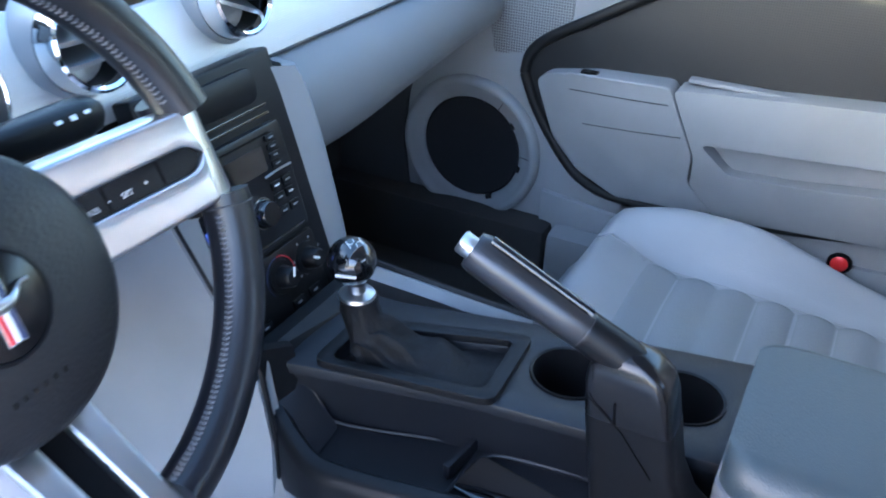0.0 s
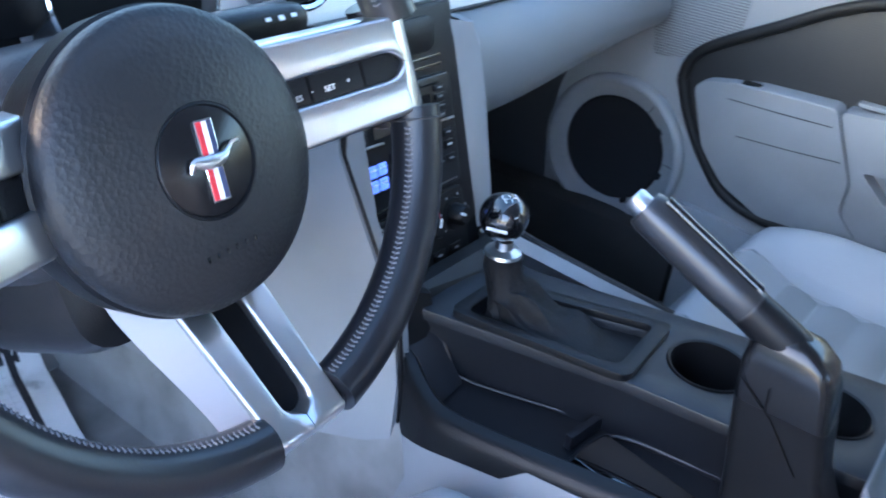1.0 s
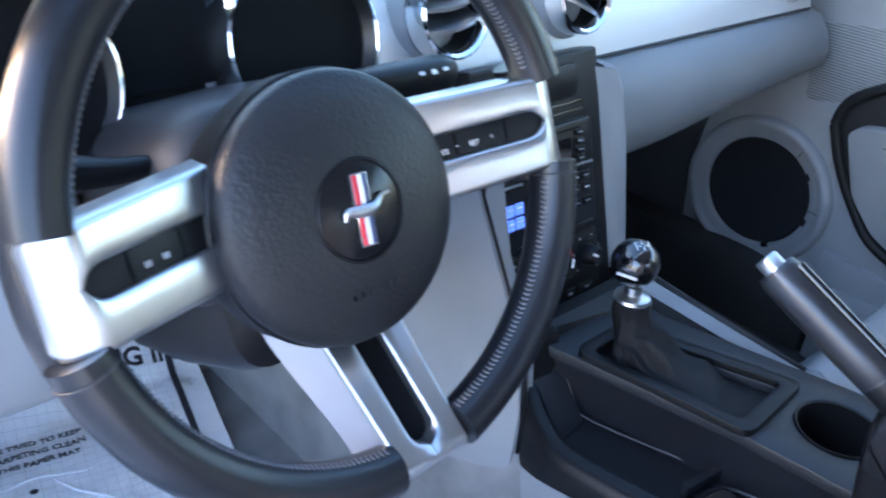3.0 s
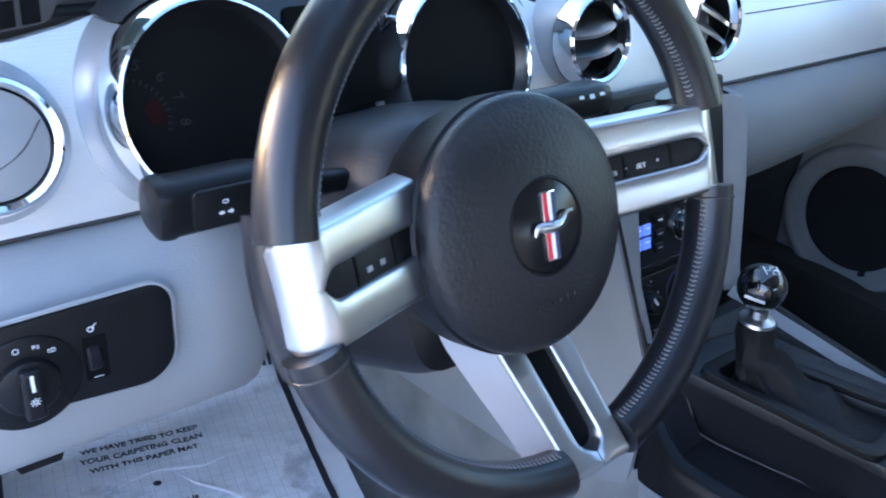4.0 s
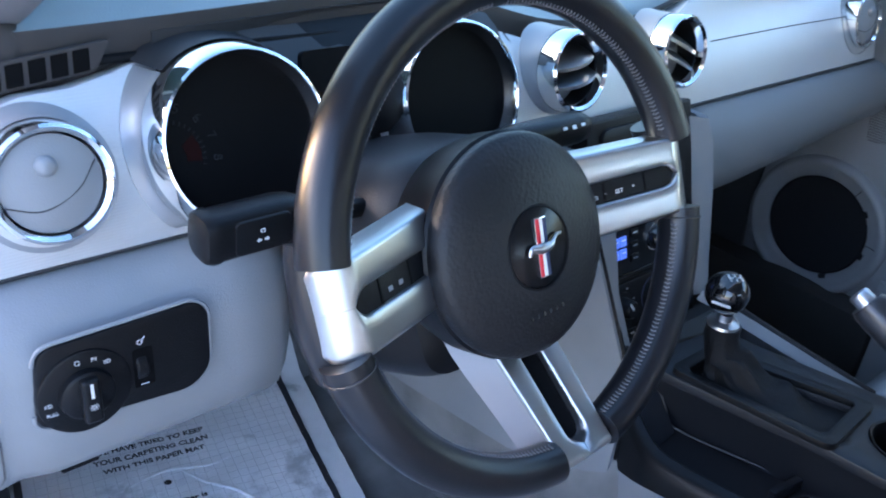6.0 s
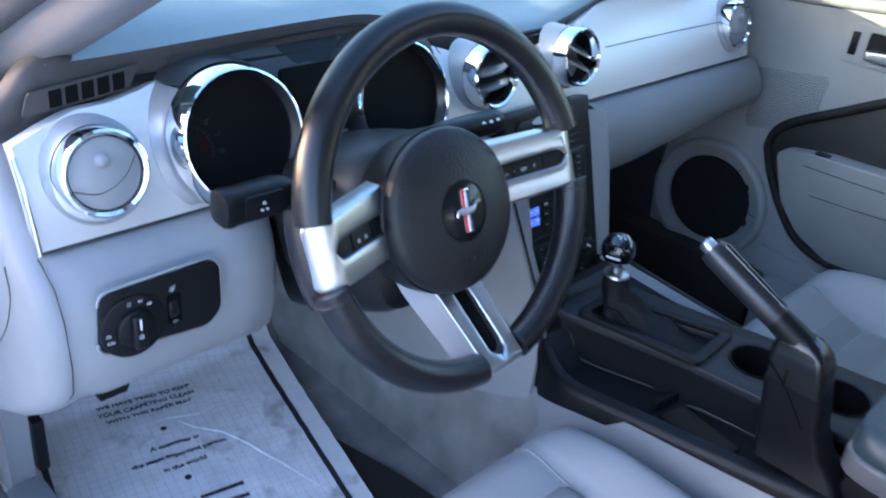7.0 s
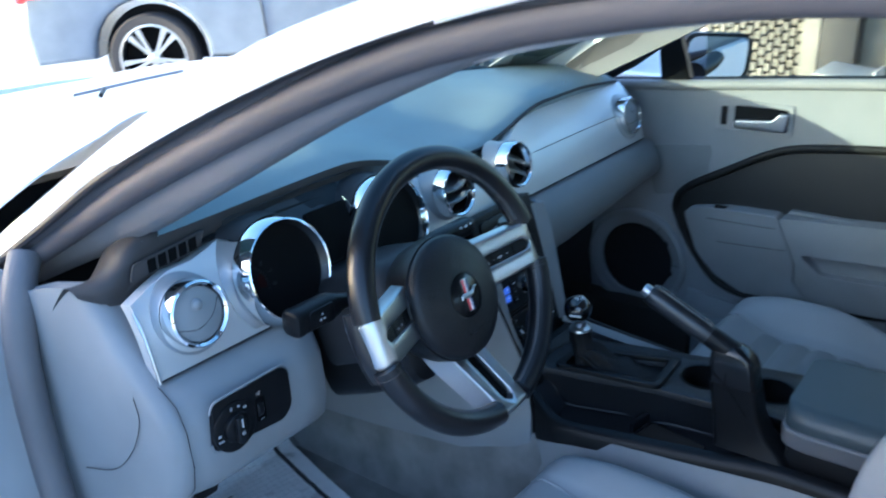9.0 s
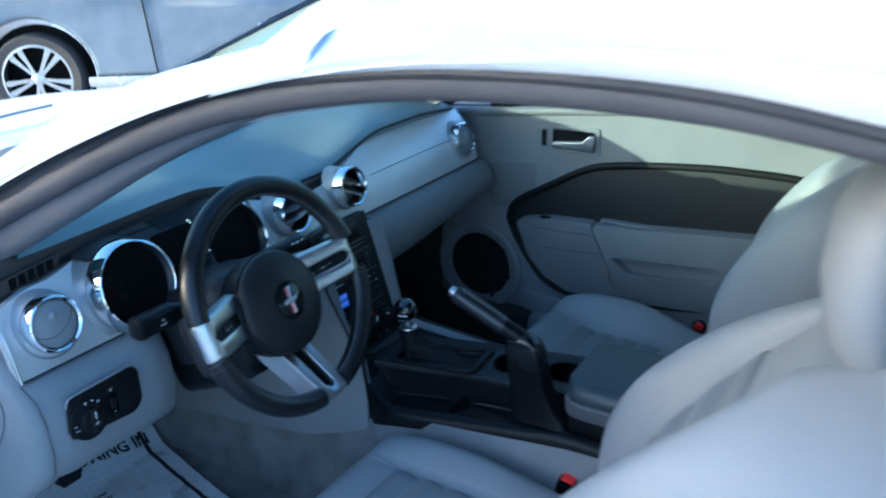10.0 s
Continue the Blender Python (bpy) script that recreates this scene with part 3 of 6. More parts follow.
part("knee_bolster", shell([[(x, .25, .80), (x, .25, .74), (x, .29, .69), (x, .42, .66)] for x in (-.44, -.30, -.12)], (0, .02, 0)), BLACK_TRIM, dash, "black panel under the column")
for cx, half, drop in ((-.600, .018, .574), (-.455, .021, .606)):
    part("bracket", soften(loft([[Vector((cx + half * k * p, y, z)) for p in (-1, 1) for y in ((.260, .288) if p < 0 else (.288, .260))] for z, k in ((.660, 1.15), (drop + .012, 1.15), (drop, .85))]), .004, 2), BLACK_TRIM, dash, "black bracket under the dash edge")
grille = thing("defroster_vent", "dark grey side window vent with black slots", "air vent", (-.59, .31, .90))
gm = frame_matrix((-.592, .2770, .9255), (1, .0, .11), (0, .001, .02))
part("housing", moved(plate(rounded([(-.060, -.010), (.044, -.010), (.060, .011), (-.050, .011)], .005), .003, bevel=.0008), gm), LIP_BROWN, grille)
for k in range(5):
    part("slot", moved(plate(rounded([(-.034 + k * .0155, -.008), (-.0220 + k * .0155, -.008), (-.0195 + k * .0155, .0085), (-.0315 + k * .0155, .0085)], .001), .0036), gm), BLACK_FACE, grille)

# glove box side: bulging lower pad
rows = []
for i in range(24):
    x = lerp(.105, .672, i / 23)
    low = lerp(.665, .705, ease(.25, .68, x)) - .05 * (1 - ease(.105, .20, x))
    rows.append([(x, .222, .803), (x, .200, .797), (x, .182, .775), (x, .172, .748), (x, .176, lerp(.74, low, .35)), (x, .187, lerp(.74, low, .68)), (x, .206, lerp(.74, low, .95)), (x, .232, low - .016), (x, .265, low - .028), (x, .31, low - .036), (x, .40, low - .042)])
part("glove_box", shell(rows, (0, .02, .0)), surface("grey glove box vinyl", (0.165, 0.172, 0.183), 0.55, grain=0.3, scale=800, weave=600, stain=0.06), dash, "grey glove box pad", angle=60)
# Footwell parts carry its deep shade in their carpet colour.
part("footwell_back", box(.10, .70, .50, .53, .26, .70), MAT_SHADE_CARPET, dash)
part("shaded_carpet", shell([[(.128, y, .478), (.158, y, .436), (.180, y, .268), (.40, y, .262), (.655, y, .262)] for y in (.51, .1, -.12)], (0, 0, .006)), MAT_SHADE_CARPET, dash, "passenger footwell carpet, darkened as shade")
part("footwell_roof", box(.16, .70, .36, .52, .62, .65), MAT_SHADE_CARPET, dash)

# centre stack
stack = thing("centre_stack", "black centre stack with pocket, radio and climate controls", "control panel", (0, .12, .55))
sm = frame_matrix((.010, .187, .834), (1, 0, 0), (0, .27, 1)) @ Matrix.Scale(1.08, 4)
stack_out = rounded([(-.080, -.004), (.094, -.004), (.106, -.30), (-.076, -.30)], .004)
part("fascia", moved(plate(stack_out, .02, bevel=.003), sm @ Matrix.Translation((0, 0, -.02))), BLACK_TRIM, stack)
part("side_panel", shell([[(-.098, .142, .80), (-.094, .14, .73), (-.079, .075, .585), (-.090, .055, .52), (-.102, .048, .455)], [(-.11, .23, .80), (-.118, .23, .73), (-.125, .20, .58), (-.13, .19, .52), (-.135, .17, .425)], [(-.12, .36, .80), (-.13, .36, .70), (-.135, .36, .58), (-.14, .36, .5), (-.145, .36, .405)], [(-.13, .62, .80), (-.14, .62, .70), (-.145, .62, .58), (-.148, .62, .5), (-.15, .62, .38)]], (.02, 0, 0)), GREY_TRIM, stack, "light grey stack side panel", angle=60)
part("side_seam", tube([(-.0935, .1395, .80), (-.0895, .1375, .73), (-.0745, .0725, .585), (-.0855, .052, .52), (-.0935, .045, .44)], .003, 6), BLACK_TRIM, stack)
part("trim_strip", shell([[(.106, .181, .810), (.113, .172, .780), (.119, .157, .72), (.120, .133, .62), (.120, .124, .585)], [(.133, .169, .806), (.138, .159, .780), (.144, .146, .72), (.147, .126, .62), (.146, .116, .585)], [(.146, .180, .804), (.152, .170, .780), (.159, .157, .72), (.163, .137, .62), (.160, .128, .585)], [(.158, .25, .802), (.164, .25, .780), (.170, .25, .72), (.176, .25, .62), (.170, .25, .585)]], (-.01, .01, 0)), GREY_TRIM, stack, "light grey vertical trim strip", angle=60)
pocket = part("pocket_lid", moved(plate(rounded([(-.060, -.046), (.060, -.046), (.062, -.014), (-.062, -.014)], .013), .004, bevel=.0018), sm), BLACK_TRIM, stack)
part("mark", moved(box(-.030, -.020, -.032, -.029, .004, .0046), sm), PALE_INK, pocket)
for yy in (-.052, -.060):
    part("ledge", moved(box(-.068, .068, yy - .0012, yy + .0012, 0, .002, .0006), sm), BLACK_GLOSS, stack)

radio = thing("car_radio", "black car radio with lit blue keys and silver strips", "radio", (-.01, .13, .66))
part("face", moved(plate(rounded([(-.074, -.176), (.076, -.176), (.074, -.068), (-.072, -.068)], .006), .006, bevel=.002), sm), surface("dark radio plastic", (0.007, 0.0075, 0.009), 0.3, rough_var=.05, spec=.25), radio)
part("disc_slot", moved(box(-.055, .055, -.0765, -.0745, .006, .0066), sm), BLACK_FACE, radio)
part("display", moved(plate(rounded([(-.042, -.107), (.040, -.107), (.040, -.083), (-.042, -.083)], .003), .0075), sm), BLACK_GLOSS, radio)
for a, b in ((-.070, -.030), (.034, .072)):
    part("silver_strip", moved(tube(spline([(a, -.113, .0065), ((a + b) / 2, -.1115, .0075), (b, -.1125, .0065)], 9), .0012, 6), sm), SATIN, radio, "thin silver strip")
for k in range(4):
    cx, cy = -.050 + .0130 * (k % 2), -.134 - .0135 * (k // 2)
    key = part("key", moved(box(cx - .0052, cx + .0052, cy - .0054, cy + .0054, .006, .0085, .0008), sm), BLUE_KEYS, radio, "lit blue key")
    part("legend", moved(box(cx - .003, cx + .003, cy + .001, cy + .0022, .0085, .0089), sm), WHITE_INK, key)
part("volume_knob", turned([(0, .019), (.011, .019), (.0125, .017), (.0135, .006), (0, .006)], 32, sm @ Matrix.Translation((.016, -.141, 0))), BLACK_GLOSS, radio)
part("knob_ring", turned([(.0150, .006), (.0150, .009), (.0138, .009), (.0138, .006)], 32, sm @ Matrix.Translation((.016, -.141, 0)), caps=False), CHROME, radio)
for k in range(4):
    for side_x in (-.058, .054):
        yy = -.080 - .0085 * k
        b = part("button", moved(box(side_x - .007, side_x + .007, yy - .003, yy + .003, .006, .0085, .0008), sm), BLACK_TRIM, radio)
        part("legend", moved(box(side_x - .003, side_x + .003, yy - .0006, yy + .0006, .0085, .0089), sm), PALE_INK, b)
for k, (bx, by) in enumerate(((.044, -.124), (.060, -.124), (.044, -.136), (.060, -.136), (.045, -.150), (.061, -.150), (-.018, -.128), (-.018, -.142), (-.018, -.156))):
    b = part("button", moved(box(bx - .0065, bx + .0065, by - .0042, by + .0042, .006, .0085, .0008), sm), BLACK_TRIM, radio)
    part("legend", moved(box(bx - .0032, bx + .0032, by - .0007, by + .0007, .0085, .0089), sm), PALE_INK if k % 3 else WHITE_INK, b)
part("lower_bar", moved(box(-.066, .068, -.1725, -.1705, .006, .0072, .0005), sm), BLACK_GLOSS, radio)

climate = thing("climate_panel", "black climate panel with three rotary knobs", "control panel", (-.01, .10, .58))
part("face", moved(plate(rounded([(-.074, -.250), (.080, -.250), (.078, -.182), (-.073, -.182)], .006), .004, bevel=.0015), sm), BLACK_TRIM, climate)
for k, kx in enumerate((-.036, .018, .060)):
    km = sm @ Matrix.Translation((kx, -.208, 0))
    kn = part("knob", turned([(0, .020), (.008, .020), (.0098, .018), (.0115, .006), (.0165, .0055), (.017, .004), (0, .004)], 32, km), BLACK_TRIM, climate)
    part("pointer", moved(box(-.0012, .0012, .001, .010, .020, .0208), km @ Matrix.Rotation(radians((35, -20, 60)[k]), 4, "Z")), WHITE_INK, kn)
    ring = [Vector((.0205 * math.cos(a), .0205 * math.sin(a), .0044)) for a in [radians(-40 + 260 * q / 20) for q in range(21)]]
    if k == 1:
        part("heat_arc", moved(tube(ring[:11], .0006, 6), km), RED_INK, climate, "thin red heat arc")
        part("cool_arc", moved(tube(ring[10:], .0006, 6), km), BLUE_INK, climate)
    else:
        for q in range(0, 21, 4):
            p = ring[q]
            part("tick", moved(box(p.x - .0011, p.x + .0011, p.y - .0011, p.y + .0011, .004, .0046), km), PALE_INK, climate)
for kx in (-.022, .030, .056):
    part("button", moved(box(kx - .009, kx + .009, -.246, -.237, .004, .0065, .001), sm), BLACK_TRIM, climate)
    part("mark", moved(box(kx - .003, kx + .003, -.2425, -.2405, .0065, .0070), sm), PALE_INK, climate)

# ---- steering wheel ----
TURN, RAKE = math.radians(3), math.radians(22)
HUB = Vector((-.347, .004, .858))
u_dir = Vector((math.cos(TURN), math.sin(TURN) * math.sin(RAKE), math.sin(TURN) * math.cos(RAKE)))
WM = frame_matrix(HUB, u_dir, Vector((0, math.sin(RAKE), math.cos(RAKE))))
CAP = WM @ Matrix.Translation((0, -.011, .004))
wheel = thing("steering_wheel", "three-spoke steering wheel in black leather and satin aluminium", "steering wheel", HUB)
RIM, THICK = .1735, .0165


def rim_point(a, b, grow=0.0):
    c = Vector((math.cos(a), math.sin(a), 0))
    return c * (RIM + (THICK + grow) * math.cos(b)) + Vector((0, 0, -.004 + (THICK + grow + .001) * math.sin(b)))


rim = None
for a0, a1 in ((10, 170), (189.6, 263.2), (282.0, 350.4)):
    n = int((a1 - a0) / 2.5)
    bm = loft([[rim_point(radians(lerp(a0, a1, k / n)), 2 * math.pi * q / 20) for q in range(20)] for k in range(n + 1)])
    rim = part("rim", moved(bm, WM), BLACK_LEATHER, wheel, "black leather rim section")
for a0, a1, nm in ((-78, -14, "right"), (14, 88, "right"), (194, 261, "left"), (92, 166, "left")):
    seam = [rim_point(radians(a0 + (a1 - a0) * k / 40), radians(158), .0001) for k in range(41)]
    part("seam", moved(tube(seam, .0006, 6), WM), BLACK_RUBBER, rim)
    bm = bmesh.new()
    steps = int(abs(a1 - a0) * .8)
    pieces = []
    for k in range(steps):
        a = radians(a0 + (a1 - a0) * (k + .5) / steps)
        for sgn in (-1, 1):
            p, q = rim_point(a, radians(158), .0004), rim_point(a + radians(.35), radians(158 + sgn * 8), .0004)
            pieces.append(tube([p, q], .0006, 5))
    st = merge(*pieces)
    tagged(part("stitching", moved(st, WM), surface("grey thread", (0.14, 0.14, 0.15), 0.7), rim, "grey cross stitching"), kind="stuff")
for a0, a1 in ((166, 194), (-14, 14)):
    core = [[rim_point(radians(lerp(a0, a1, k / 10)), 2 * math.pi * q / 20, -.0025) + Vector((0, 0, -.0180)) for q in range(20)] for k in range(11)]
    part("rim_core", moved(loft(core), WM), BLACK_LEATHER, rim)
for a in (192.5, 347.5):
    part("rim_joint", moved(tube([rim_point(radians(a), radians(b), .0003) for b in range(0, 361, 20)], .0008, 6, up=(.3, .2, 1)), WM), BLACK_RUBBER, rim)
hub_profile = [(.0, -.06), (.074, -.06), (.079, -.045), (.0825, -.028), (.083, -.022), (.0808, -.0165), (.0755, -.013), (.06, -.0078), (.036, -.0036), (.0312, -.0030), (.0302, -.0045), (0, -.0042)]
part("airbag_cover", turned(hub_profile, 72, CAP), surface("black grained airbag cover", (0.0095, 0.0095, 0.011), 0.46, grain=0.45, scale=420, weave=300, spec=0.4), wheel)
part("cover_wall", turned([(.078, -.075), (.0835, -.055), (.0845, -.030), (.0825, -.028), (.08, -.06)], 72, CAP, caps=False), BLACK_TRIM, wheel)
badge = part("badge", turned([(0, -.006), (.0298, -.006), (.0298, -.004), (.0284, -.0030), (.0, -.0018)], 48, CAP), surface("black badge enamel", (0.005, 0.005, 0.006), 0.24, spec=0.4, rough_var=0.05), wheel, "round black enamel badge")
part("badge_ring", turned([(.0302, -.005), (.0307, -.0028), (.0298, -.0024), (.0293, -.004)], 48, CAP, caps=False), BLACK_TRIM, badge)
BM = CAP @ Matrix.Translation((.001, 0, -.0012)) @ Matrix.Rotation(radians(-4), 4, "Z")
part("bar_frame", moved(box(-.0056, .0056, -.0218, .0218, -.0006, .0004, .0003), BM), CHROME, badge)
for k, ink in enumerate((RED_INK, WHITE_INK, BLUE_INK)):
    part("bar", moved(box(-.0047 + k * .0033, -.0017 + k * .0033, -.0208, .0208, .0004, .0010), BM), ink, badge)
swoosh = spline([(-.0150, -.0040, .0018), (-.0125, .0008, .0024), (-.006, .0, .003), (.0, -.0002, .003), (.006, .0010, .003), (.0105, .0040, .0022), (.014, .0066, .0016), (.0185, .0068, .0014)], 24)
part("crest", moved(tube(swoosh, [.0012 + .0026 * math.sin(math.pi * min(1, k / 17)) ** 1.2 if k < 17 else .0013 for k in range(24)], 10, flat=.7), BM), SATIN, badge, "plain satin silver crest")
for k in range(6):
    part("cover_mark", moved(box(-.018 + k * .0065, -.0165 + k * .0065, -.0505, -.0475, -.0055, -.0050), CAP), BLACK_GLOSS, wheel)


def spoke_body(stations, place):
    """A spoke with a slot: stations of (along, upper edge, lower edge, slot upper, slot lower, slot depth, height, side depth)."""
    halves = []
    for sgn in (1, -1):
        rings = []
        for l, up, low, s_up, s_low, deep, z, side in stations:
            e, s = (up, s_up) if sgn == 1 else (low, s_low)
            k = 1 if e > s else -1
            prof = [(e + k * .003, z - side), (e + k * .0018, z - side * .6), (e + k * .0004, z - .0034), (e - k * .0004, z - .0014), (e - k * .0016, z - .0003), (e - k * .0036, z), (lerp(e, s, .6), z), (s + k * .0024 * deep, z), (s + k * .0009 * deep, z - .0007 * deep), (s, z - .0026 * deep), (s, z - .012 if deep else z - side)]
            rings.append([place(l, w, h) for w, h in prof])
        halves.append(loft(rings))
    return moved(merge(*halves), WM)


def spoke_piece(outline, depth, slope, holes=(), bevel=.003):
    bm = plate(outline, depth, holes, bevel=bevel, segments=3)
    for v in bm.verts:
        x, y, low = v.co.x, v.co.y, v.co.z < depth * .5
        v.co.z += slope(x, y) - depth
        if low and bevel > .002:
            v.co.x, v.co.y = x * .945, y * .945
    return moved(bm, WM)


def side_slope(x, y):
    a = abs(x)
    return lerp(-.033, .0070, min(1, (a - .06) / .098)) - 17 * max(0, a - .156) ** 2 - .10 * max(0, abs(y) - .028)


for s in (-1, 1):
    stations = []
    for q in range(31):
        l = lerp(.062, .1812, (q / 30) ** .8)
        near = max(0.0, min(1.0, (l - .1747) / .0066))
        corner = .0062 * (1 - math.sqrt(1 - near ** 2))
        open_end = math.sqrt(max(0.0, 1 - max(0.0, (l - .148) / .012) ** 2))
        deep = 1.0 if l < .160 else 0.0
        stations.append((l, lerp(.0362, .0312, (l - .06) / .12) - corner, lerp(-.0328, -.0298, (l - .06) / .12) + corner, .0025 + .0086 * open_end, .0023 - .0086 * open_end, deep, side_slope(l, 0) - .006 * near ** 3, .024))
    sp = part("spoke", spoke_body(stations, lambda l, w, h: Vector((s * l, w, h))), SATIN, wheel, "satin aluminium side spoke", angle=50)
    pod = part("switch_pod", spoke_piece([Vector((s * x, y)) for x, y in [(.062, .0145), (.12, .0145), (.152, .0138), (.162, .0025), (.153, -.0090), (.12, -.0100), (.062, -.0100)]], .01, lambda x, y: side_slope(x, y) - .0035, bevel=.001), BLACK_TRIM, sp, "black switch pod")
    for bx in (.100, .134):
        part("button_gap", spoke_piece([Vector((s * (bx + dx), dy)) for dx, dy in ((-.0008, -.0105), (.0008, -.0105), (.0008, .0115), (-.0008, .0115))], .001, lambda x, y: side_slope(x, y) - .0031, bevel=0), BLACK_FACE, pod)
pod_m = WM @ Matrix.Translation((.112, 0, side_slope(.112, 0) - .0031)) @ Matrix.Rotation(radians(-22), 4, "Y")
part("legend", lettering("SET", .0048, pod_m), WHITE_INK, wheel)
part("legend", lettering("+", .0048, pod_m @ Matrix.Translation((.013, .001, 0))), WHITE_INK, wheel)
part("legend", lettering("-", .0048, pod_m @ Matrix.Translation((-.012, .001, 0))), WHITE_INK, wheel)
part("legend", lettering("RES", .0048, WM @ Matrix.Translation((.091, -.001, side_slope(.091, 0) - .0031)) @ Matrix.Rotation(radians(-22), 4, "Y")), WHITE_INK, wheel)
for bx in (-.112, -.124):
    part("legend", moved(box(-.0022, .0022, -.0016, .0016, 0, .0006), WM @ Matrix.Translation((bx, 0, side_slope(bx, 0) - .0031)) @ Matrix.Rotation(radians(22), 4, "Y")), PALE_INK, wheel)
LOW_X = .0065


def low_slope(l):
    return lerp(-.036, .0100, (l - .10) / .0745) if l > .085 else low_slope(.0851) - .4 * (.085 - l)


stations = []
for q in range(33):
    l = lerp(.060, .1905, (q / 32) ** .8)
    lip = max(0.0, l - .1755)
    near = max(0.0, min(1.0, (l - .1870) / .0036))
    corner = .0035 * (1 - math.sqrt(1 - near ** 2))
    open_end = math.sqrt(max(0.0, 1 - max(0.0, (l - .1565) / .0095) ** 2))
    half = lerp(.0310, .0268, ease(.07, .18, l)) - corner
    slot = .0100 * open_end
    z = low_slope(min(l, .1755)) - 1.1 * lip - 20 * lip ** 2
    stations.append((l, half, -half, .0003 + slot, -.0003 - slot, 1.0 if l < .166 else 0.0, z, .020))


def low_place(l, w, h):
    return Vector((LOW_X + w, -l, h))


def low_spoke(stations):
    """The lower spoke: a flat slotted face, a shallow right flank and a broad left flank that slopes back."""
    halves, wings = [], []
    for sgn in (1, -1):
        rings = []
        for l, up, low, s_up, s_low, deep, z, side in stations:
            e, s = (up, s_up) if sgn == 1 else (low, s_low)
            if sgn == 1:
                flank = [(e - .004, z - side), (e, z - side * .6), (e, z - .0024)]
            else:
                out = lerp(.024, .009, ease(.07, .17, l)) * (1 - ease(.172, .186, l))
                back = lerp(.020, .033, ease(.07, .16, l)) * (1 - .5 * ease(.172, .186, l))
                flank = [(e + .004, z - .014), (e - .0004, z - .012), (e - .0004, z - .0030)]
                wings.append([low_place(l, w, h) for w, h in ((e - .0008, z - .0030), (e - out, z - back), (e + .004, z - back - .006), (e + .002, z - .0120))])
            prof = flank + [(e - sgn * .0004, z - .0009), (e - sgn * .0014, z - .0001), (e - sgn * .0030, z), (lerp(e, s, .6), z), (s + sgn * .0024 * deep, z), (s + sgn * .0009 * deep, z - .0007 * deep), (s, z - .0026 * deep), (s, z - .012 if deep else z - side)]
            rings.append([low_place(l, w, h) for w, h in prof])
        halves.append(loft(rings))
    return moved(merge(*halves), WM), moved(loft(wings), WM)


face_mesh, flank_mesh = low_spoke(stations)
sp = part("spoke", face_mesh, SATIN, wheel, "satin aluminium lower spoke with slot", angle=50)
part("flank", flank_mesh, surface("grey silver paint", (0.26, 0.265, 0.285), 0.42, 0.2, stain=0.05), sp, "grey-silver painted flank", angle=50)
part("slot_insert", spoke_piece([Vector((LOW_X + x, y)) for x, y in [(-.0115, -.062), (-.0115, -.166), (.0115, -.166), (.0115, -.062)]], .004, lambda x, y: low_slope(-y) - .011, bevel=0), BLACK_FACE, sp)
part("rear_cover", turned([(.0, -.10), (.05, -.10), (.062, -.085), (.07, -.062), (.0, -.062)], 40, CAP), BLACK_TRIM, wheel)

column = thing("steering_column", "dark plastic steering column shroud", "steering column", (-.347, .12, .80))
part("shroud", loft([[WM @ Vector((x * s, y * s + dy, n)) for x, y in circle(0, 0, .062, 24, .055)] for n, s, dy in ((-.085, .85, 0), (-.10, 1.05, 0), (-.16, 1.15, 0), (-.24, 1.15, -.0))]), BLACK_TRIM, column)

cover = []
for n, k in ((-.070, .80), (-.078, .95), (-.10, 1.0), (-.18, 1.06), (-.25, 1.06)):
    cover.append([WM @ Vector((p[0] * k, p[1] * k, n)) for p in rounded([(-.066, -.112), (.066, -.112), (.070, .045), (-.070, .045)], .03, 5)])
part("lower_cover", loft(cover), BLACK_TRIM, column, "black column cover")

upper = []
for n, k in ((-.066, .78), (-.075, .94), (-.10, 1.0), (-.15, 1.05), (-.21, 1.06)):
    upper.append([WM @ Vector((p[0] * k, p[1] * k, n)) for p in rounded([(-.080, -.060), (.080, -.060), (.076, .040), (.050, .066), (-.050, .066), (-.076, .040)], .026, 5)])
part("upper_cover", loft(upper), surface("dark grey column plastic", (0.017, 0.017, 0.019), 0.5, grain=0.25, scale=800, weave=600, spec=0.4), column, "dark grey upper column cover", angle=50)

# ---- gauges ----
GUP = Vector((0, .30, .95)).normalized()


def ring_frame(x, y, z, up=GUP, yaw=0):
    return frame_matrix((x, y, z), (math.cos(radians(yaw)), math.sin(radians(yaw)), 0), up)


def funnel(m, r0, h0, r1, a0, a1):
    """A smooth dish from a ring of radius r0 down to the dash panel at radius r1."""
    n = Vector((m[0][2], m[1][2], m[2][2]))
    rows = []
    for q in range(49):
        a = radians(lerp(a0, a1, q / 48))
        c, s = math.cos(a), math.sin(a)
        p = m @ Vector((r1 * c, r1 * s, 0))
        foot = p.copy()
        for _ in range(8):
            foot -= n * ((foot.y - panel_y(foot.z) + .0015) / (n.y - .45 * n.z))
        if foot.z < .812:
            foot = Vector((foot.x, panel_y(.812) - .0015, .812))
        top = m @ Vector((r0 * c, r0 * s, h0))
        side = (foot - top).dot(n)
        flat = foot - top - n * side
        rows.append([top + flat * u + n * (side * u ** .62) for u in (0, .06, .15, .3, .5, .7, .85, 1)])
    return shell(rows, (0, .003, 0))


def span_x(a, c, n):
    return [lerp(a, c, k / (n - 1)) for k in range(n)]


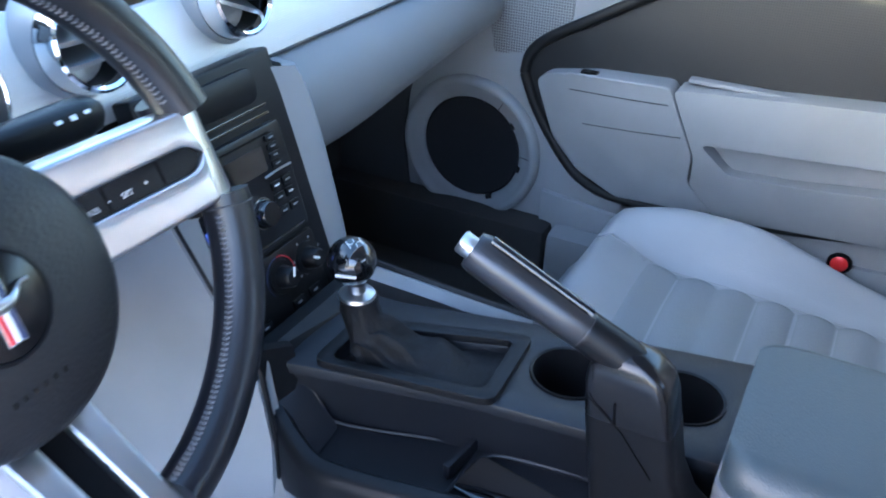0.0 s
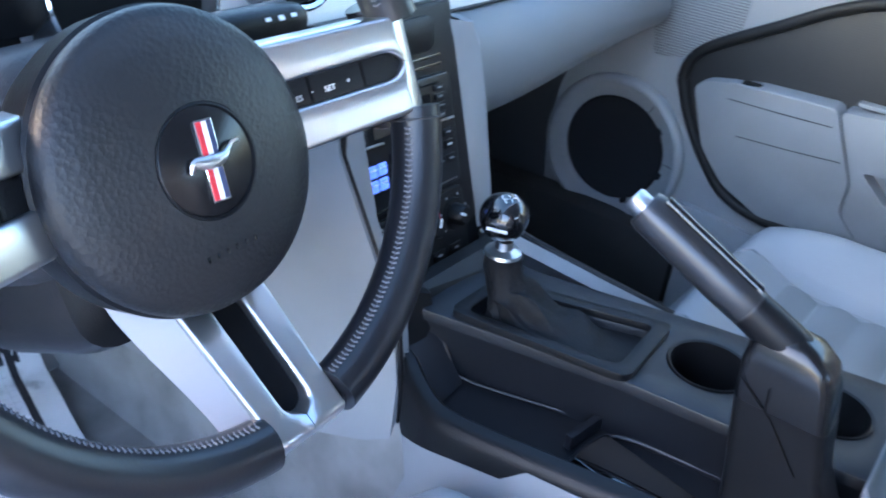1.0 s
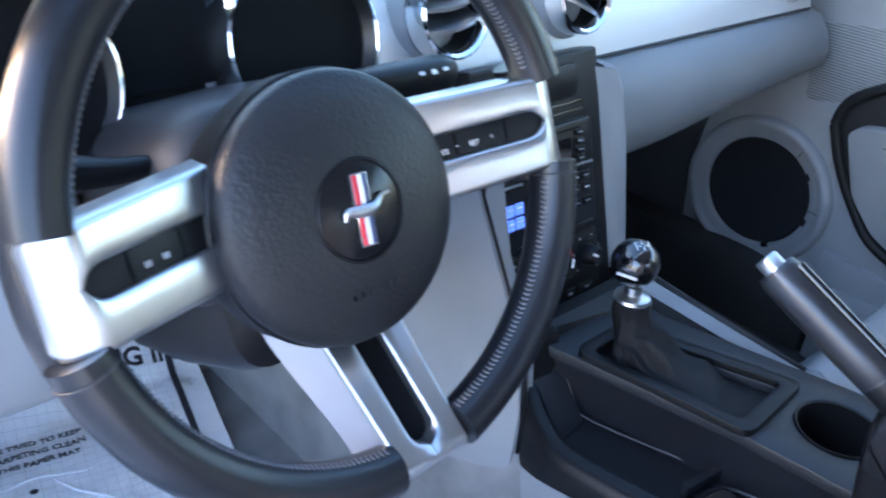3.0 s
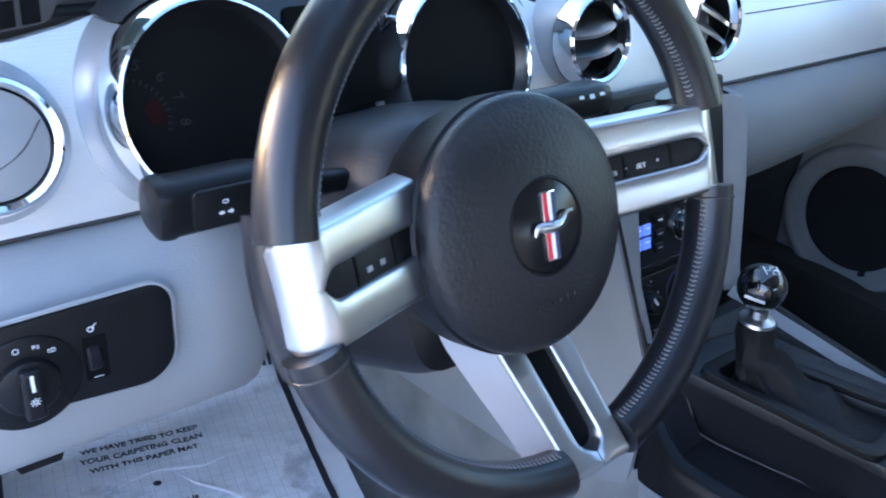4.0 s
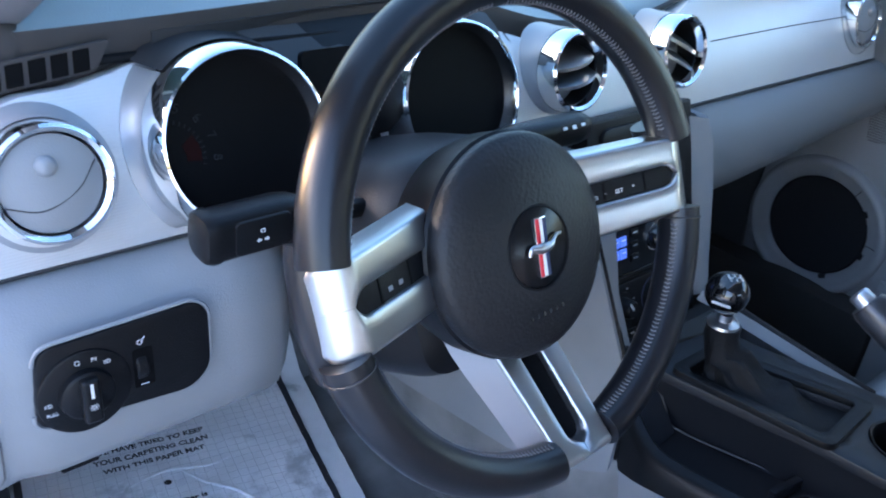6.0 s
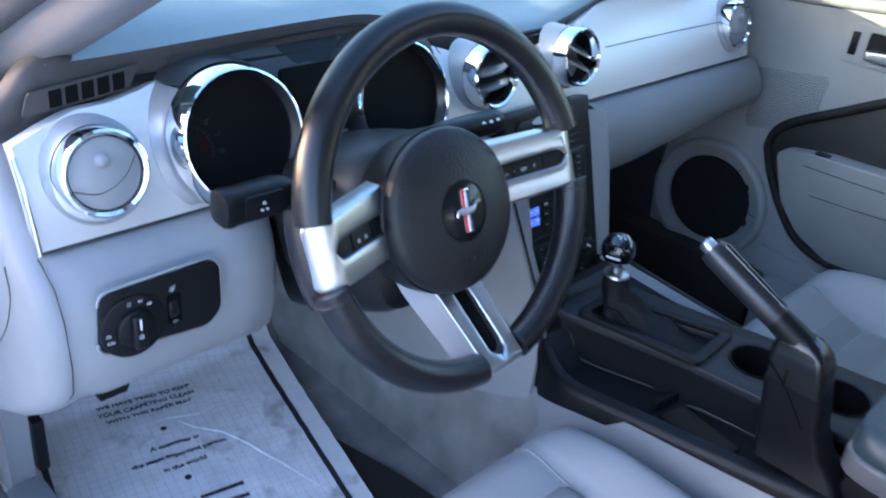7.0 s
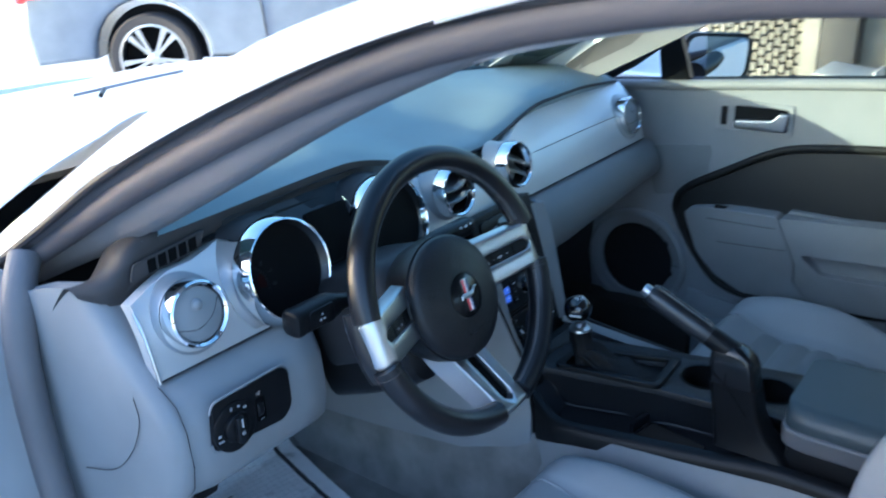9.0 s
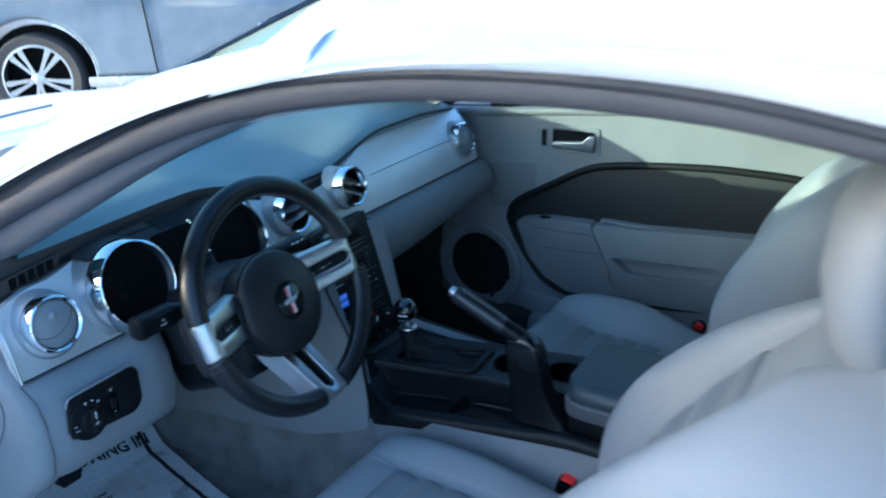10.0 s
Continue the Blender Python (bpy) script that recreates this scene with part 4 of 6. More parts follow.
cluster = thing("instrument_cluster", "instrument cluster with two chrome-ringed dials in a dark hood", "instrument cluster", (-.358, .25, .83))
for gx in (-.464, -.245):
    gm = ring_frame(gx, .196, .880)
    part("dial_cone", funnel(gm, .0746, -.028, .084, 131, 352) if gx < -.4 else funnel(gm, .0746, -.028, .084, 190, 400), SHADED_SILVER, cluster, "silver dish round the dial, darkened for its shade")
    # Upper arc of the dish in dark grey, as the hood's shade.
    part("hood_shade_arc", funnel(gm, .0758, -.026, .0875, 20, 130) if gx < -.4 else funnel(gm, .0758, -.026, .0875, 42, 150), VENT_GREY, cluster, "dish arc coloured as the hood's shade")
    part("bezel", turned([(.0745, -.05), (.0745, -.024), (.0725, -.010), (.0690, -.001), (.0670, .0), (.0655, -.002), (.0650, -.012), (.0635, -.014), (.0625, -.05)], 72, gm, caps=False), CHROME, cluster, "thick chrome dial ring")
    face = part("dial_face", turned([(0, -.022), (.0645, -.022), (.0645, -.016), (0, -.016)], 48, gm), BLACK_FACE, cluster, "unlit black dial")
    if gx < -.4:
        dm = gm @ Matrix.Translation((-.060, -.006, -.0158))
        for k, n in enumerate("5678"):
            a = radians(72 - 26 * k)
            part("numeral", lettering(n, .0105, dm @ Matrix.Translation((.038 * math.cos(a), .038 * math.sin(a), 0)) @ Matrix.Rotation(a - math.pi / 2, 4, "Z")), UNLIT_INK, face)
            for q in (-1, 0, 1):
                c = a + radians(q * 8.6)
                part("tick", moved(box(-.0005, .0005, .0265, .0295, 0, .0004), dm @ Matrix.Rotation(c - math.pi / 2, 4, "Z")), UNLIT_INK, face)
        red = [Vector((r * math.cos(radians(d)), r * math.sin(radians(d)))) for r, ds in ((.0255, (38, 25, 12, 0, -10)), (.014, (-10, 0, 12, 25, 38))) for d in ds]
        part("red_zone", moved(plate(red, .0005), dm), DIM_RED, face)
part("centre_display", moved(plate(rounded([(-.046, -.038), (.046, -.038), (.040, .040), (-.040, .040)], .006), .006), ring_frame(-.355, .232, .888)), BLACK_FACE, cluster)
part("display_trim", tube([(-.395, .224, .842), (-.355, .222, .842), (-.300, .222, .8445)], .0016, 8), CHROME, cluster, "thin chrome trim line")
part("display_trim", tube(spline([(-.301, .222, .846), (-.303, .228, .88), (-.304, .235, .912), (-.316, .242, .932)], 10), .0013, 8), CHROME, cluster)
part("hood_lining", shell([[(x, .288, brow(x) - .016), (x, panel_y(.905) - .006, .905), (x, panel_y(.86) - .005, .86), (x, panel_y(.803) - .004, .803)] for x in (-.425, -.39, -.355, -.32, -.285)], (0, .004, 0)), BLACK_TRIM, cluster, "dark cluster hood lining")
# Shade below the pad edge is given to this band's colour.
part("hood_shade_band", shell([[(x, .281, brow(x) - .008), (x, panel_y(brow(x) - .018) - .006, brow(x) - .018), (x, panel_y(brow(x) - .026 - .018 * ease(-.53, -.45, x)) - .005, brow(x) - .026 - .018 * ease(-.53, -.45, x))] for x in span_x(-.50, -.150, 22)], (0, .003, 0)), surface("dash underside in shade grey", (0.030, 0.031, 0.034), 0.6, grain=0.2), cluster, "band coloured as shade under the dash edge")
part("hood_ledge", tube([(-.56, .284, .925), (-.45, .278, .927), (-.33, .278, .926), (-.20, .28, .916)], .004, 8), BLACK_TRIM, cluster)

# ---- air vents ----
def vent(x, y, z, closed, roll, label):
    vm = ring_frame(x, y, z, Vector((0, .22, .97)))
    th = thing("air_vent", label, "air vent", (x, y, z), "dashboard air vents")
    part("ring", turned([(.042, -.05), (.0425, -.010), (.0415, -.002), (.039, .0), (.036, -.003), (.035, -.012), (.034, -.045)], 56, vm, caps=False), CHROME, th, "chrome vent ring")
    part("surround", funnel(vm, .0430, -.024, .051 if closed else .047, 0, 360), SHADED_SILVER, th, "smooth silver dish round the vent, darkened for its shade")
    part("duct", turned([(0, -.05), (.034, -.05), (.035, -.012), (.0345, -.012), (.0335, -.048), (0, -.048)], 40, vm), BLACK_TRIM, th)
    if closed:
        part("flap", turned([(0, .002), (.012, .0015), (.024, -.001), (.034, -.006), (.034, -.012), (0, -.01)], 48, vm), GREY_TRIM, th, "closed grey flap")
        part("knob", turned([(0, .0075), (.004, .007), (.0065, .005), (.0075, .001), (0, .0)], 24, vm @ Matrix.Translation((-.004, .014, 0))), GREY_TRIM, th)
        part("flap_groove", moved(tube(spline([(-.033, -.010, -.004), (-.01, -.016, .0005), (.014, -.006, .0008), (.030, .012, -.003)], 16), .0005, 6), vm), VENT_GREY, th)
    else:
        tilt = vm @ Matrix.Rotation(radians(roll), 4, "Z")
        for yy in (.0125, -.0065):
            chord = math.sqrt(.0335 ** 2 - yy ** 2)
            rings = []
            for k in range(13):
                w = lerp(-1, 1, k / 12)
                bow = .008 * (1 - w * w)
                front, back, thick = -.010 + bow, -.034, .0016
                rings.append([(chord * w, yy + d + t, h) for d, h, t in ((-.005 - .35 * bow, front, thick), (.0, lerp(front, back, .4), thick * 1.4), (.010, back, thick), (.010, back, -thick), (.0, lerp(front, back, .4), -thick), (-.0055 - .35 * bow, front - .001, -thick))])
            part("slat", moved(loft(rings), tilt), SATIN, th, "curved silver slat", angle=50)
    return th


vent(-.606, .206, .870, True, 0, "round chrome air vent with closed grey flap")
vent(-.086, .196, .884, False, 6, "round chrome air vent with two open slats")
vent(.100, .198, .883, False, -24, "round chrome air vent with two open slats")
vent(.600, .214, .870, True, 0, "round chrome air vent with closed grey flap")

# ---- switches and levers ----
panel_sw = thing("headlight_switch_panel", "black headlight switch panel with round knob and dimmer", "switch panel", (-.59, .16, .70))
swm = frame_matrix((-.592, .155, .744), (1, 0, 0), (0, .04, 1))
part("plate", moved(plate(rounded([(-.062, -.026), (.050, -.036), (.066, -.022), (.066, .028), (.056, .038), (-.056, .036)], .012), .006, bevel=.002), swm @ Matrix.Translation((0, 0, -.003))), BLACK_TRIM, panel_sw)
DIAL = swm @ Matrix.Translation((-.028, -.005, 0))
part("dial_ring", turned([(0, .0055), (.0305, .0055), (.0325, .0045), (.033, .0), (0, .0)], 56, DIAL), BLACK_TRIM, panel_sw)
knob = part("knob", turned([(0, .012), (.0165, .012), (.0185, .0105), (.0192, .0055), (0, .0055)], 48, DIAL), BLACK_TRIM, panel_sw)
part("ridge", moved(box(-.0062, .0062, -.0185, .0165, .010, .019, .0032, 3), DIAL), BLACK_TRIM, knob)
part("pointer", moved(box(-.0010, .0010, .003, .0145, .019, .0194), DIAL), WHITE_INK, knob)
sun_m = DIAL @ Matrix.Translation((0, -.0045, .0190))
part("lamp_symbol", moved(plate(circle(0, 0, .0016, 14), .0004, [circle(0, 0, .0011, 14)]), sun_m), WHITE_INK, knob)
for k in range(8):
    part("ray", moved(box(-.0002, .0002, .0021, .0031, 0, .0004), sun_m @ Matrix.Rotation(radians(45 * k), 4, "Z")), WHITE_INK, knob)


def on_dial(deg, r=.0255):
    return DIAL @ Matrix.Translation((r * math.cos(radians(deg)), r * math.sin(radians(deg)), .0056))


part("off_symbol", moved(plate(circle(0, 0, .0019, 16), .0004, [circle(0, 0, .0015, 16)]), on_dial(98)), WHITE_INK, panel_sw)
part("park_symbol", lettering("P", .0042, on_dial(75)), WHITE_INK, panel_sw)
for k in range(3):
    part("park_symbol", moved(box(.0016, .0030, -.0012 + k * .001, -.0009 + k * .001, 0, .0004), on_dial(75)), WHITE_INK, panel_sw)
for deg in (50, 183):
    part("lamp_symbol", lettering("D", .0042, on_dial(deg) @ Matrix.Translation((.0008, 0, 0))), WHITE_INK, panel_sw)
    for k in range(3):
        part("lamp_symbol", moved(box(-.0026, -.0011, -.0011 + k * .001, -.0008 + k * .001, 0, .0004), on_dial(deg)), WHITE_INK, panel_sw)
part("pull_word", lettering("PULL", .0036, on_dial(201)), WHITE_INK, panel_sw)
DIM = swm @ Matrix.Translation((.014, 0, .0032))
part("dimmer_slot", moved(plate(rounded([(-.0075, -.018), (.0075, -.018), (.0075, .014), (-.0075, .014)], .0015), .0004), DIM), BLACK_FACE, panel_sw)
part("dimmer_wheel", turned([(0, -.0042), (.0125, -.0042), (.0135, -.003), (.0135, .003), (.0125, .0042), (0, .0042)], 28, DIM @ Matrix.Translation((-.001, -.002, -.0095)) @ Matrix.Rotation(math.pi / 2, 4, "Y")), BLACK_TRIM, panel_sw)
part("dimmer_mark", moved(box(-.003, .003, -.0165, -.0160, .0004, .0007), DIM), WHITE_INK, panel_sw)
part("dimmer_symbol", moved(plate(circle(0, 0, .0021, 14), .0004, [circle(0, 0, .0016, 14)]), DIM @ Matrix.Translation((-.0012, .0195, 0))), WHITE_INK, panel_sw)
part("dimmer_symbol", moved(box(-.0002, .0002, -.0025, .0025, 0, .0004), DIM @ Matrix.Translation((.0012, .0215, 0)) @ Matrix.Rotation(radians(-40), 4, "Z")), WHITE_INK, panel_sw)
part("rim", moved(tube([Vector((p.x, p.y, .0002)) for p in rounded([(-.0635, -.0275), (.051, -.0375), (.0675, -.023), (.0675, .029), (.0565, .0395), (-.0575, .0375)], .013)] , .0016, 6), swm), GREY_TRIM, panel_sw)

lever = thing("turn_signal_lever", "black turn signal lever with white symbols", "lever", (-.50, .11, .84))


def paddle(stations, cy, cz, corner=.010):
    rings = []
    for x, hy, hz, dz in stations:
        rings.append([Vector((x, cy + p[0], cz + dz + p[1])) for p in rounded([(-hy, -hz), (hy, -hz), (hy, hz), (-hy, hz)], corner, 3)])
    return loft(rings)


body = part("body", paddle([(-.40, .006, .006, -.010), (-.44, .007, .008, -.007), (-.466, .010, .011, -.002), (-.480, .0135, .0150, 0), (-.492, .0145, .0168, 0), (-.532, .015, .0165, 0), (-.541, .015, .0165, 0)], .112, .858), BLACK_TRIM, lever)
part("end_cap", paddle([(-.541, .0157, .0172, 0), (-.546, .0157, .0170, 0), (-.550, .0148, .0158, 0), (-.552, .0115, .0120, 0)], .112, .858), BLACK_TRIM, lever)
part("switch_face", moved(plate(rounded([(-.532, .846), (-.490, .846), (-.490, .8705), (-.532, .8705)], .005), .0025, bevel=.001), Matrix(((1, 0, 0, 0), (0, 0, -1, .0985), (0, 1, 0, 0), (0, 0, 0, 1)))), BLACK_TRIM, body)
ICON = Matrix(((1, 0, 0, 0), (0, 0, -1, .0958), (0, 1, 0, 0), (0, 0, 0, 1)))
for sgn, ix in ((-1, -.5150), (1, -.5095)):
    arrow = [Vector((ix + sgn * px * .55, .855 + py * .55)) for px, py in ((.0035, 0), (.0005, .003), (.0005, .0013), (-.0028, .0013), (-.0028, -.0013), (.0005, -.0013), (.0005, -.003))]
    part("arrow", moved(plate(arrow, .0004), ICON), WHITE_INK, body)
part("lamp_symbol", moved(plate(rounded([(-.5143, .8605), (-.5108, .8605), (-.5108, .8632), (-.5143, .8632)], .0012), .0004, [rounded([(-.5137, .8610), (-.5114, .8610), (-.5114, .8627), (-.5137, .8627)], .0007)]), ICON), WHITE_INK, body)
wiper = thing("wiper_lever", "black wiper lever with white symbols", "lever", (-.18, .12, .87))
body = part("body", paddle([(-.29, .010, .010, 0), (-.25, .013, .0125, 0), (-.178, .014, .0135, -.001), (-.166, .013, .012, -.001), (-.160, .008, .008, -.001)], .124, .866), BLACK_TRIM, wiper)
for k in range(3):
    part("symbol", moved(box(-.206 + k * .012, -.201 + k * .012, -.0012 - .001 * (k % 2), .0014, 0, .0005), frame_matrix((0, .1105, .873), (1, 0, 0), (0, .6, .8))), WHITE_INK, body)

# ---- centre console ----
console = thing("centre_console", "black plastic centre console with tray and cup holders", "console", (0, -.15, .45))


DECK = .578
left_edge = [(-.045, .075), (-.037, .043), (-.001, -.122), (.011, -.226), (.028, -.345)]
right_edge = [(.185, -.345), (.150, -.16), (.105, .02), (.100, .075)]
cups = [circle(.080, -.178, .039), circle(.098, -.283, .038)]
BEZEL_IN = [(-.022, .030), (.038, .030), (.090, -.114), (.008, -.119)]
bez_hole = rounded(BEZEL_IN, .01)
part("deck", moved(plate([Vector(p) for p in left_edge + right_edge], .012, [*cups, bez_hole], bevel=.003), Matrix.Translation((0, 0, DECK - .012))), surface("blue grey console top", (0.012, 0.0135, 0.017), 0.38, spec=.35, grain=0.3, scale=900, weave=800), console, "smooth dark console top")
part("bezel", moved(plate(rounded([(-.034, .044), (.050, .044), (.108, -.128), (-.004, -.134)], .014), .008, [rounded(BEZEL_IN, .01)], bevel=.003), Matrix.Translation((0, 0, DECK))), BLACK_TRIM, console, "black shifter surround")
part("boot_well", merge(moved(plate(rounded([(-.026, .034), (.042, .034), (.095, -.118), (.006, -.123)], .012), .004), Matrix.Translation((0, 0, DECK - .013)))), BOOT_LEATHER, console)
for c in cups:
    cx, cy = sum(p.x for p in c) / 32, sum(p.y for p in c) / 32
    part("cup_holder", turned([(.0, -.075), (.033, -.075), (.035, -.07), (.0365, .0005), (.039, .0015), (.0395, -.004), (.038, -.078), (0, -.078)], 32, Matrix.Translation((cx, cy, DECK)), caps=False), BLACK_TRIM, console)
RAIL = [(.105, -.050, .552, .455), (.066, -.060, .543, .460), (.03, -.077, .531, .474), (.0, -.087, .525, .486), (-.04, -.086, .526, .494), (-.10, -.079, .530, .500), (-.18, -.070, .536, .504), (-.26, -.062, .543, .509), (-.335, -.055, .551, .515), (-.43, -.052, .550, .518), (-.62, -.052, .548, .52)]
side = []
for p, q in zip(spline([(x, y, z) for y, x, z, _ in RAIL], 50), spline([(x, y, low) for y, x, _, low in RAIL], 50)):
    side.append([(p.x + .016, p.y, .500), (p.x + .006, p.y, p.z - .010), (p.x + .003, p.y, p.z - .003), (p.x - .001, p.y, p.z), (p.x - .009, p.y, p.z - .001), (p.x - .015, p.y, p.z - .005), (p.x - .019, p.y, p.z - .014), (p.x - .023, p.y, q.z), (p.x - .010, p.y, q.z - .004)])
part("side_rail", loft(side), BLACK_TRIM, console, "black side wall with rolled edge")
part("tunnel_cover", shell([[(-.070, .115, .466), (-.088, .110, .40), (-.135, .105, .30)], [(-.082, .066, .476), (-.098, .066, .41), (-.145, .066, .30)], [(-.106, .0, .502), (-.122, .0, .43), (-.160, .0, .30)], [(-.098, -.10, .516), (-.120, -.10, .45), (-.165, -.10, .30)], [(-.088, -.22, .522), (-.112, -.22, .46), (-.150, -.22, .30)], [(-.074, -.36, .530), (-.100, -.36, .46), (-.14, -.36, .30)], [(-.070, -.65, .532), (-.100, -.65, .46), (-.14, -.65, .30)]], (.012, 0, -.004)), GREY_TRIM, console, "light grey tunnel side trim", angle=60)
part("front_cheek", shell([[(-.076, .082, .605), (-.055, .078, .598), (-.028, .070, .588)], [(-.079, .074, .565), (-.060, .070, .556), (-.033, .060, .562)], [(-.086, .062, .51), (-.081, .060, .51), (-.070, .058, .51)], [(-.094, .056, .455), (-.088, .054, .455), (-.080, .054, .455)]], (.004, .010, 0)), BLACK_TRIM, console, "black console front cheek", angle=60)
part("tray_floor", shell([[(x + .006, y, .508), (.06, y, .508)] for x, y in ((-.080, .040), (-.087, .0), (-.079, -.10), (-.066, -.21), (-.054, -.345))], (0, 0, -.006)), TRAY, console)
part("tray_front", shell([[(-.062, .070, .545), (-.064, .062, .5405), (-.084, .012, .5115)], [(-.046, .064, .549), (-.047, .057, .545), (-.060, .014, .5105)], [(-.030, .060, .553), (-.031, .052, .550), (-.033, .017, .5100)]], (0, .004, -.006)), TRAY, console, "sloping front wall of the tray")
part("deck_wall", shell([[(x + .001, y, DECK - .004), (x + .004, y, DECK - .02), (x + .010, y, .505)] for x, y in left_edge], (.008, 0, 0)), TRAY, console)
part("right_wall", shell([[(x, y, DECK - .002), (x + .010, y, .40)] for x, y in right_edge], (-.008, 0, 0)), BLACK_TRIM, console)
part("tray_divider", moved(box(-.040, .012, -.004, .004, .508, .524, .002), Matrix.Translation((.0, -.112, 0)) @ Matrix.Rotation(radians(-8), 4, "Z")), TRAY, console)
part("coin_slot", moved(box(-.05, .0, -.10, .0, .508, .514, .002), Matrix.Translation((.0, -.125, 0)) @ Matrix.Rotation(radians(-10), 4, "Z")), BLACK_GLOSS, console)
part("tray_lip", tube(spline([(-.031, .052, .5515), (-.032, .036, .532), (-.030, .016, .513), (.006, -.10, .512), (.020, -.165, .512)], 18), .0013, 6), TRAY, console)
part("tray_step", tube(spline([(-.060, -.118, .513), (.0, -.128, .513), (.018, -.20, .513), (.03, -.30, .513)], 14), .002, 6), TRAY, console)
part("tunnel_trim", shell([[(.120, .110, .600), (.150, .02, .575), (.178, -.10, .550)], [(.150, .115, .590), (.178, .02, .560), (.202, -.10, .535)], [(.17, .12, .50), (.20, .02, .48), (.22, -.10, .47)]], (-.01, 0, -.01)), GREY_TRIM, console, "light grey tunnel side trim")
part("tunnel_strip", tube([(.135, .112, .597), (.163, .02, .570), (.190, -.10, .544)], .004, 6), BLACK_TRIM, console)
part("front_ramp", shell([[(-.070, .090, .585), (-.060, .070, .556), (-.062, .066, .48)], [(.11, .085, .59), (.10, .062, .578), (.10, .058, .48)]], (0, .015, 0)), BLACK_TRIM, console)

bin_ = thing("armrest_bin", "padded grey armrest lid on the console bin", "armrest", (.05, -.5, .50))
lid = [[(.058 + (x - .058) * k, y, z) for x, z in rounded([(-.038, .574), (.150, .574), (.155, .626), (.140, .642), (-.028, .638), (-.044, .620)], .014)] for y, k in ((-.336, .76), (-.339, .84), (-.346, .92), (-.358, .975), (-.376, 1), (-.62, 1), (-.66, .96))]
part("lid", loft([[tuple(p) for p in r] for r in lid]), surface("blue grey vinyl", (0.040, 0.056, 0.066), 0.42, grain=0.4, scale=600, weave=500), bin_, "blue-grey padded lid")
# Lid's lower half repeated in paler grey, as door light on its side.
lit_side_rings = [[(.058 + (x - .058) * k, y, z) for x, z in rounded([(-.040, .572), (.152, .572), (.1575, .606), (-.0475, .606)], .006)] for y, k in ((-.334, .80), (-.338, .87), (-.345, .94), (-.356, .985), (-.374, 1.01), (-.62, 1.01), (-.66, .97))]
part("lid_lit_side", loft([[tuple(p) for p in r] for r in lit_side_rings]), surface("lid grey paled as side light", (0.13, 0.135, 0.145), 0.5, grain=0.3, scale=800, weave=600), bin_, "lid side paled as if lit from the left", angle=50)
part("bin", box(-.040, .15, -.66, -.345, .42, .576, .008), BLACK_TRIM, bin_)

# ---- gear shifter ----
shifter = thing("gear_shifter", "round black gear knob on a leather boot", "gear shifter", (.015, 0, DECK))
part("knob", moved(turned([(.0240 * math.cos(a), .0240 * math.sin(a)) for a in [-math.pi / 2 + .35 + (math.pi - .35) * k / 20 for k in range(21)]], 40), Matrix.Translation((.020, .030, .672))), BLACK_GLOSS, shifter, "gloss black ball knob")
part("collar", turned([(0, .634), (.017, .634), (.0185, .636), (.0175, .639), (.009, .642), (.0085, .650), (0, .650)], 32, Matrix.Translation((.018, .024, 0))), SATIN, shifter, "aluminium collar")
part("maker_mark", moved(box(-.010, .010, -.0016, .0016, 0, .0006), Matrix.Translation((.020, .030, .672)) @ Matrix.Rotation(radians(-72), 4, "Z") @ Matrix.Rotation(radians(98), 4, "X") @ Matrix.Translation((0, 0, .0236))), WHITE_INK, shifter, "plain white maker bar")
pat = Matrix.Translation((.020, .030, .672)) @ Matrix.Rotation(radians(-28), 4, "Z") @ Matrix.Rotation(radians(16), 4, "X") @ Matrix.Translation((0, 0, .0233))
for x0, x1, y0, y1 in ((-.0072, .0072, -.0004, .0004), (-.0072, -.0064, -.005, .005), (-.0004, .0004, -.005, .005), (.0064, .0072, -.005, .005)):
    part("shift_pattern", moved(box(x0, x1, y0, y1, -.0003, .0006), pat), WHITE_INK, shifter)


def reach(outline, cx, cy, a):
    """How far an outline lies from (cx, cy) in the direction a."""
    dx, dy = math.cos(a), math.sin(a)
    far = 1.0
    for (ax, ay), (ex, ey) in zip(outline, outline[1:] + outline[:1]):
        sx, sy = ex - ax, ey - ay
        det = sx * dy - sy * dx
        if abs(det) > 1e-9:
            q = ((cx - ax) * dy - (cy - ay) * dx) / det
            r = ((cx - ax) * sy - (cy - ay) * sx) / det
            if -1e-6 <= q <= 1 + 1e-6 and r > 0:
                far = min(far, r)
    return far


boot = []
for k in range(25):
    u = k / 24
    cx, cy = lerp(.018, .026, u ** 1.5), lerp(.022, -.030, u ** 2.2)
    z = lerp(.636, DECK - .010, min(1, u * 1.25) ** .85)
    ring = []
    for q in range(64):
        a = 2 * math.pi * q / 64
        wide = min(.105, reach(BEZEL_IN, cx, cy, a) + .004)
        grow = u ** (1.7 if math.sin(a) < 0 else 2.6)
        fold = math.sin(math.pi * u) ** .8
        r = lerp(.0185, wide, grow) * (1 + fold * (.10 * math.sin(3 * a + 9 * u) + .06 * math.sin(7 * a - 11 * u + 1)))
        lift = fold * (.0045 * math.sin(2 * a + 14 * u) + .003 * math.sin(5 * a - 17 * u))
        ring.append(Vector((cx + r * math.cos(a), cy + r * math.sin(a), z + lift + .014 * grow * fold * max(0, -math.sin(a)))))
    boot.append(ring)
part("boot", loft(boot), BOOT_LEATHER, shifter, "creased black leather boot")

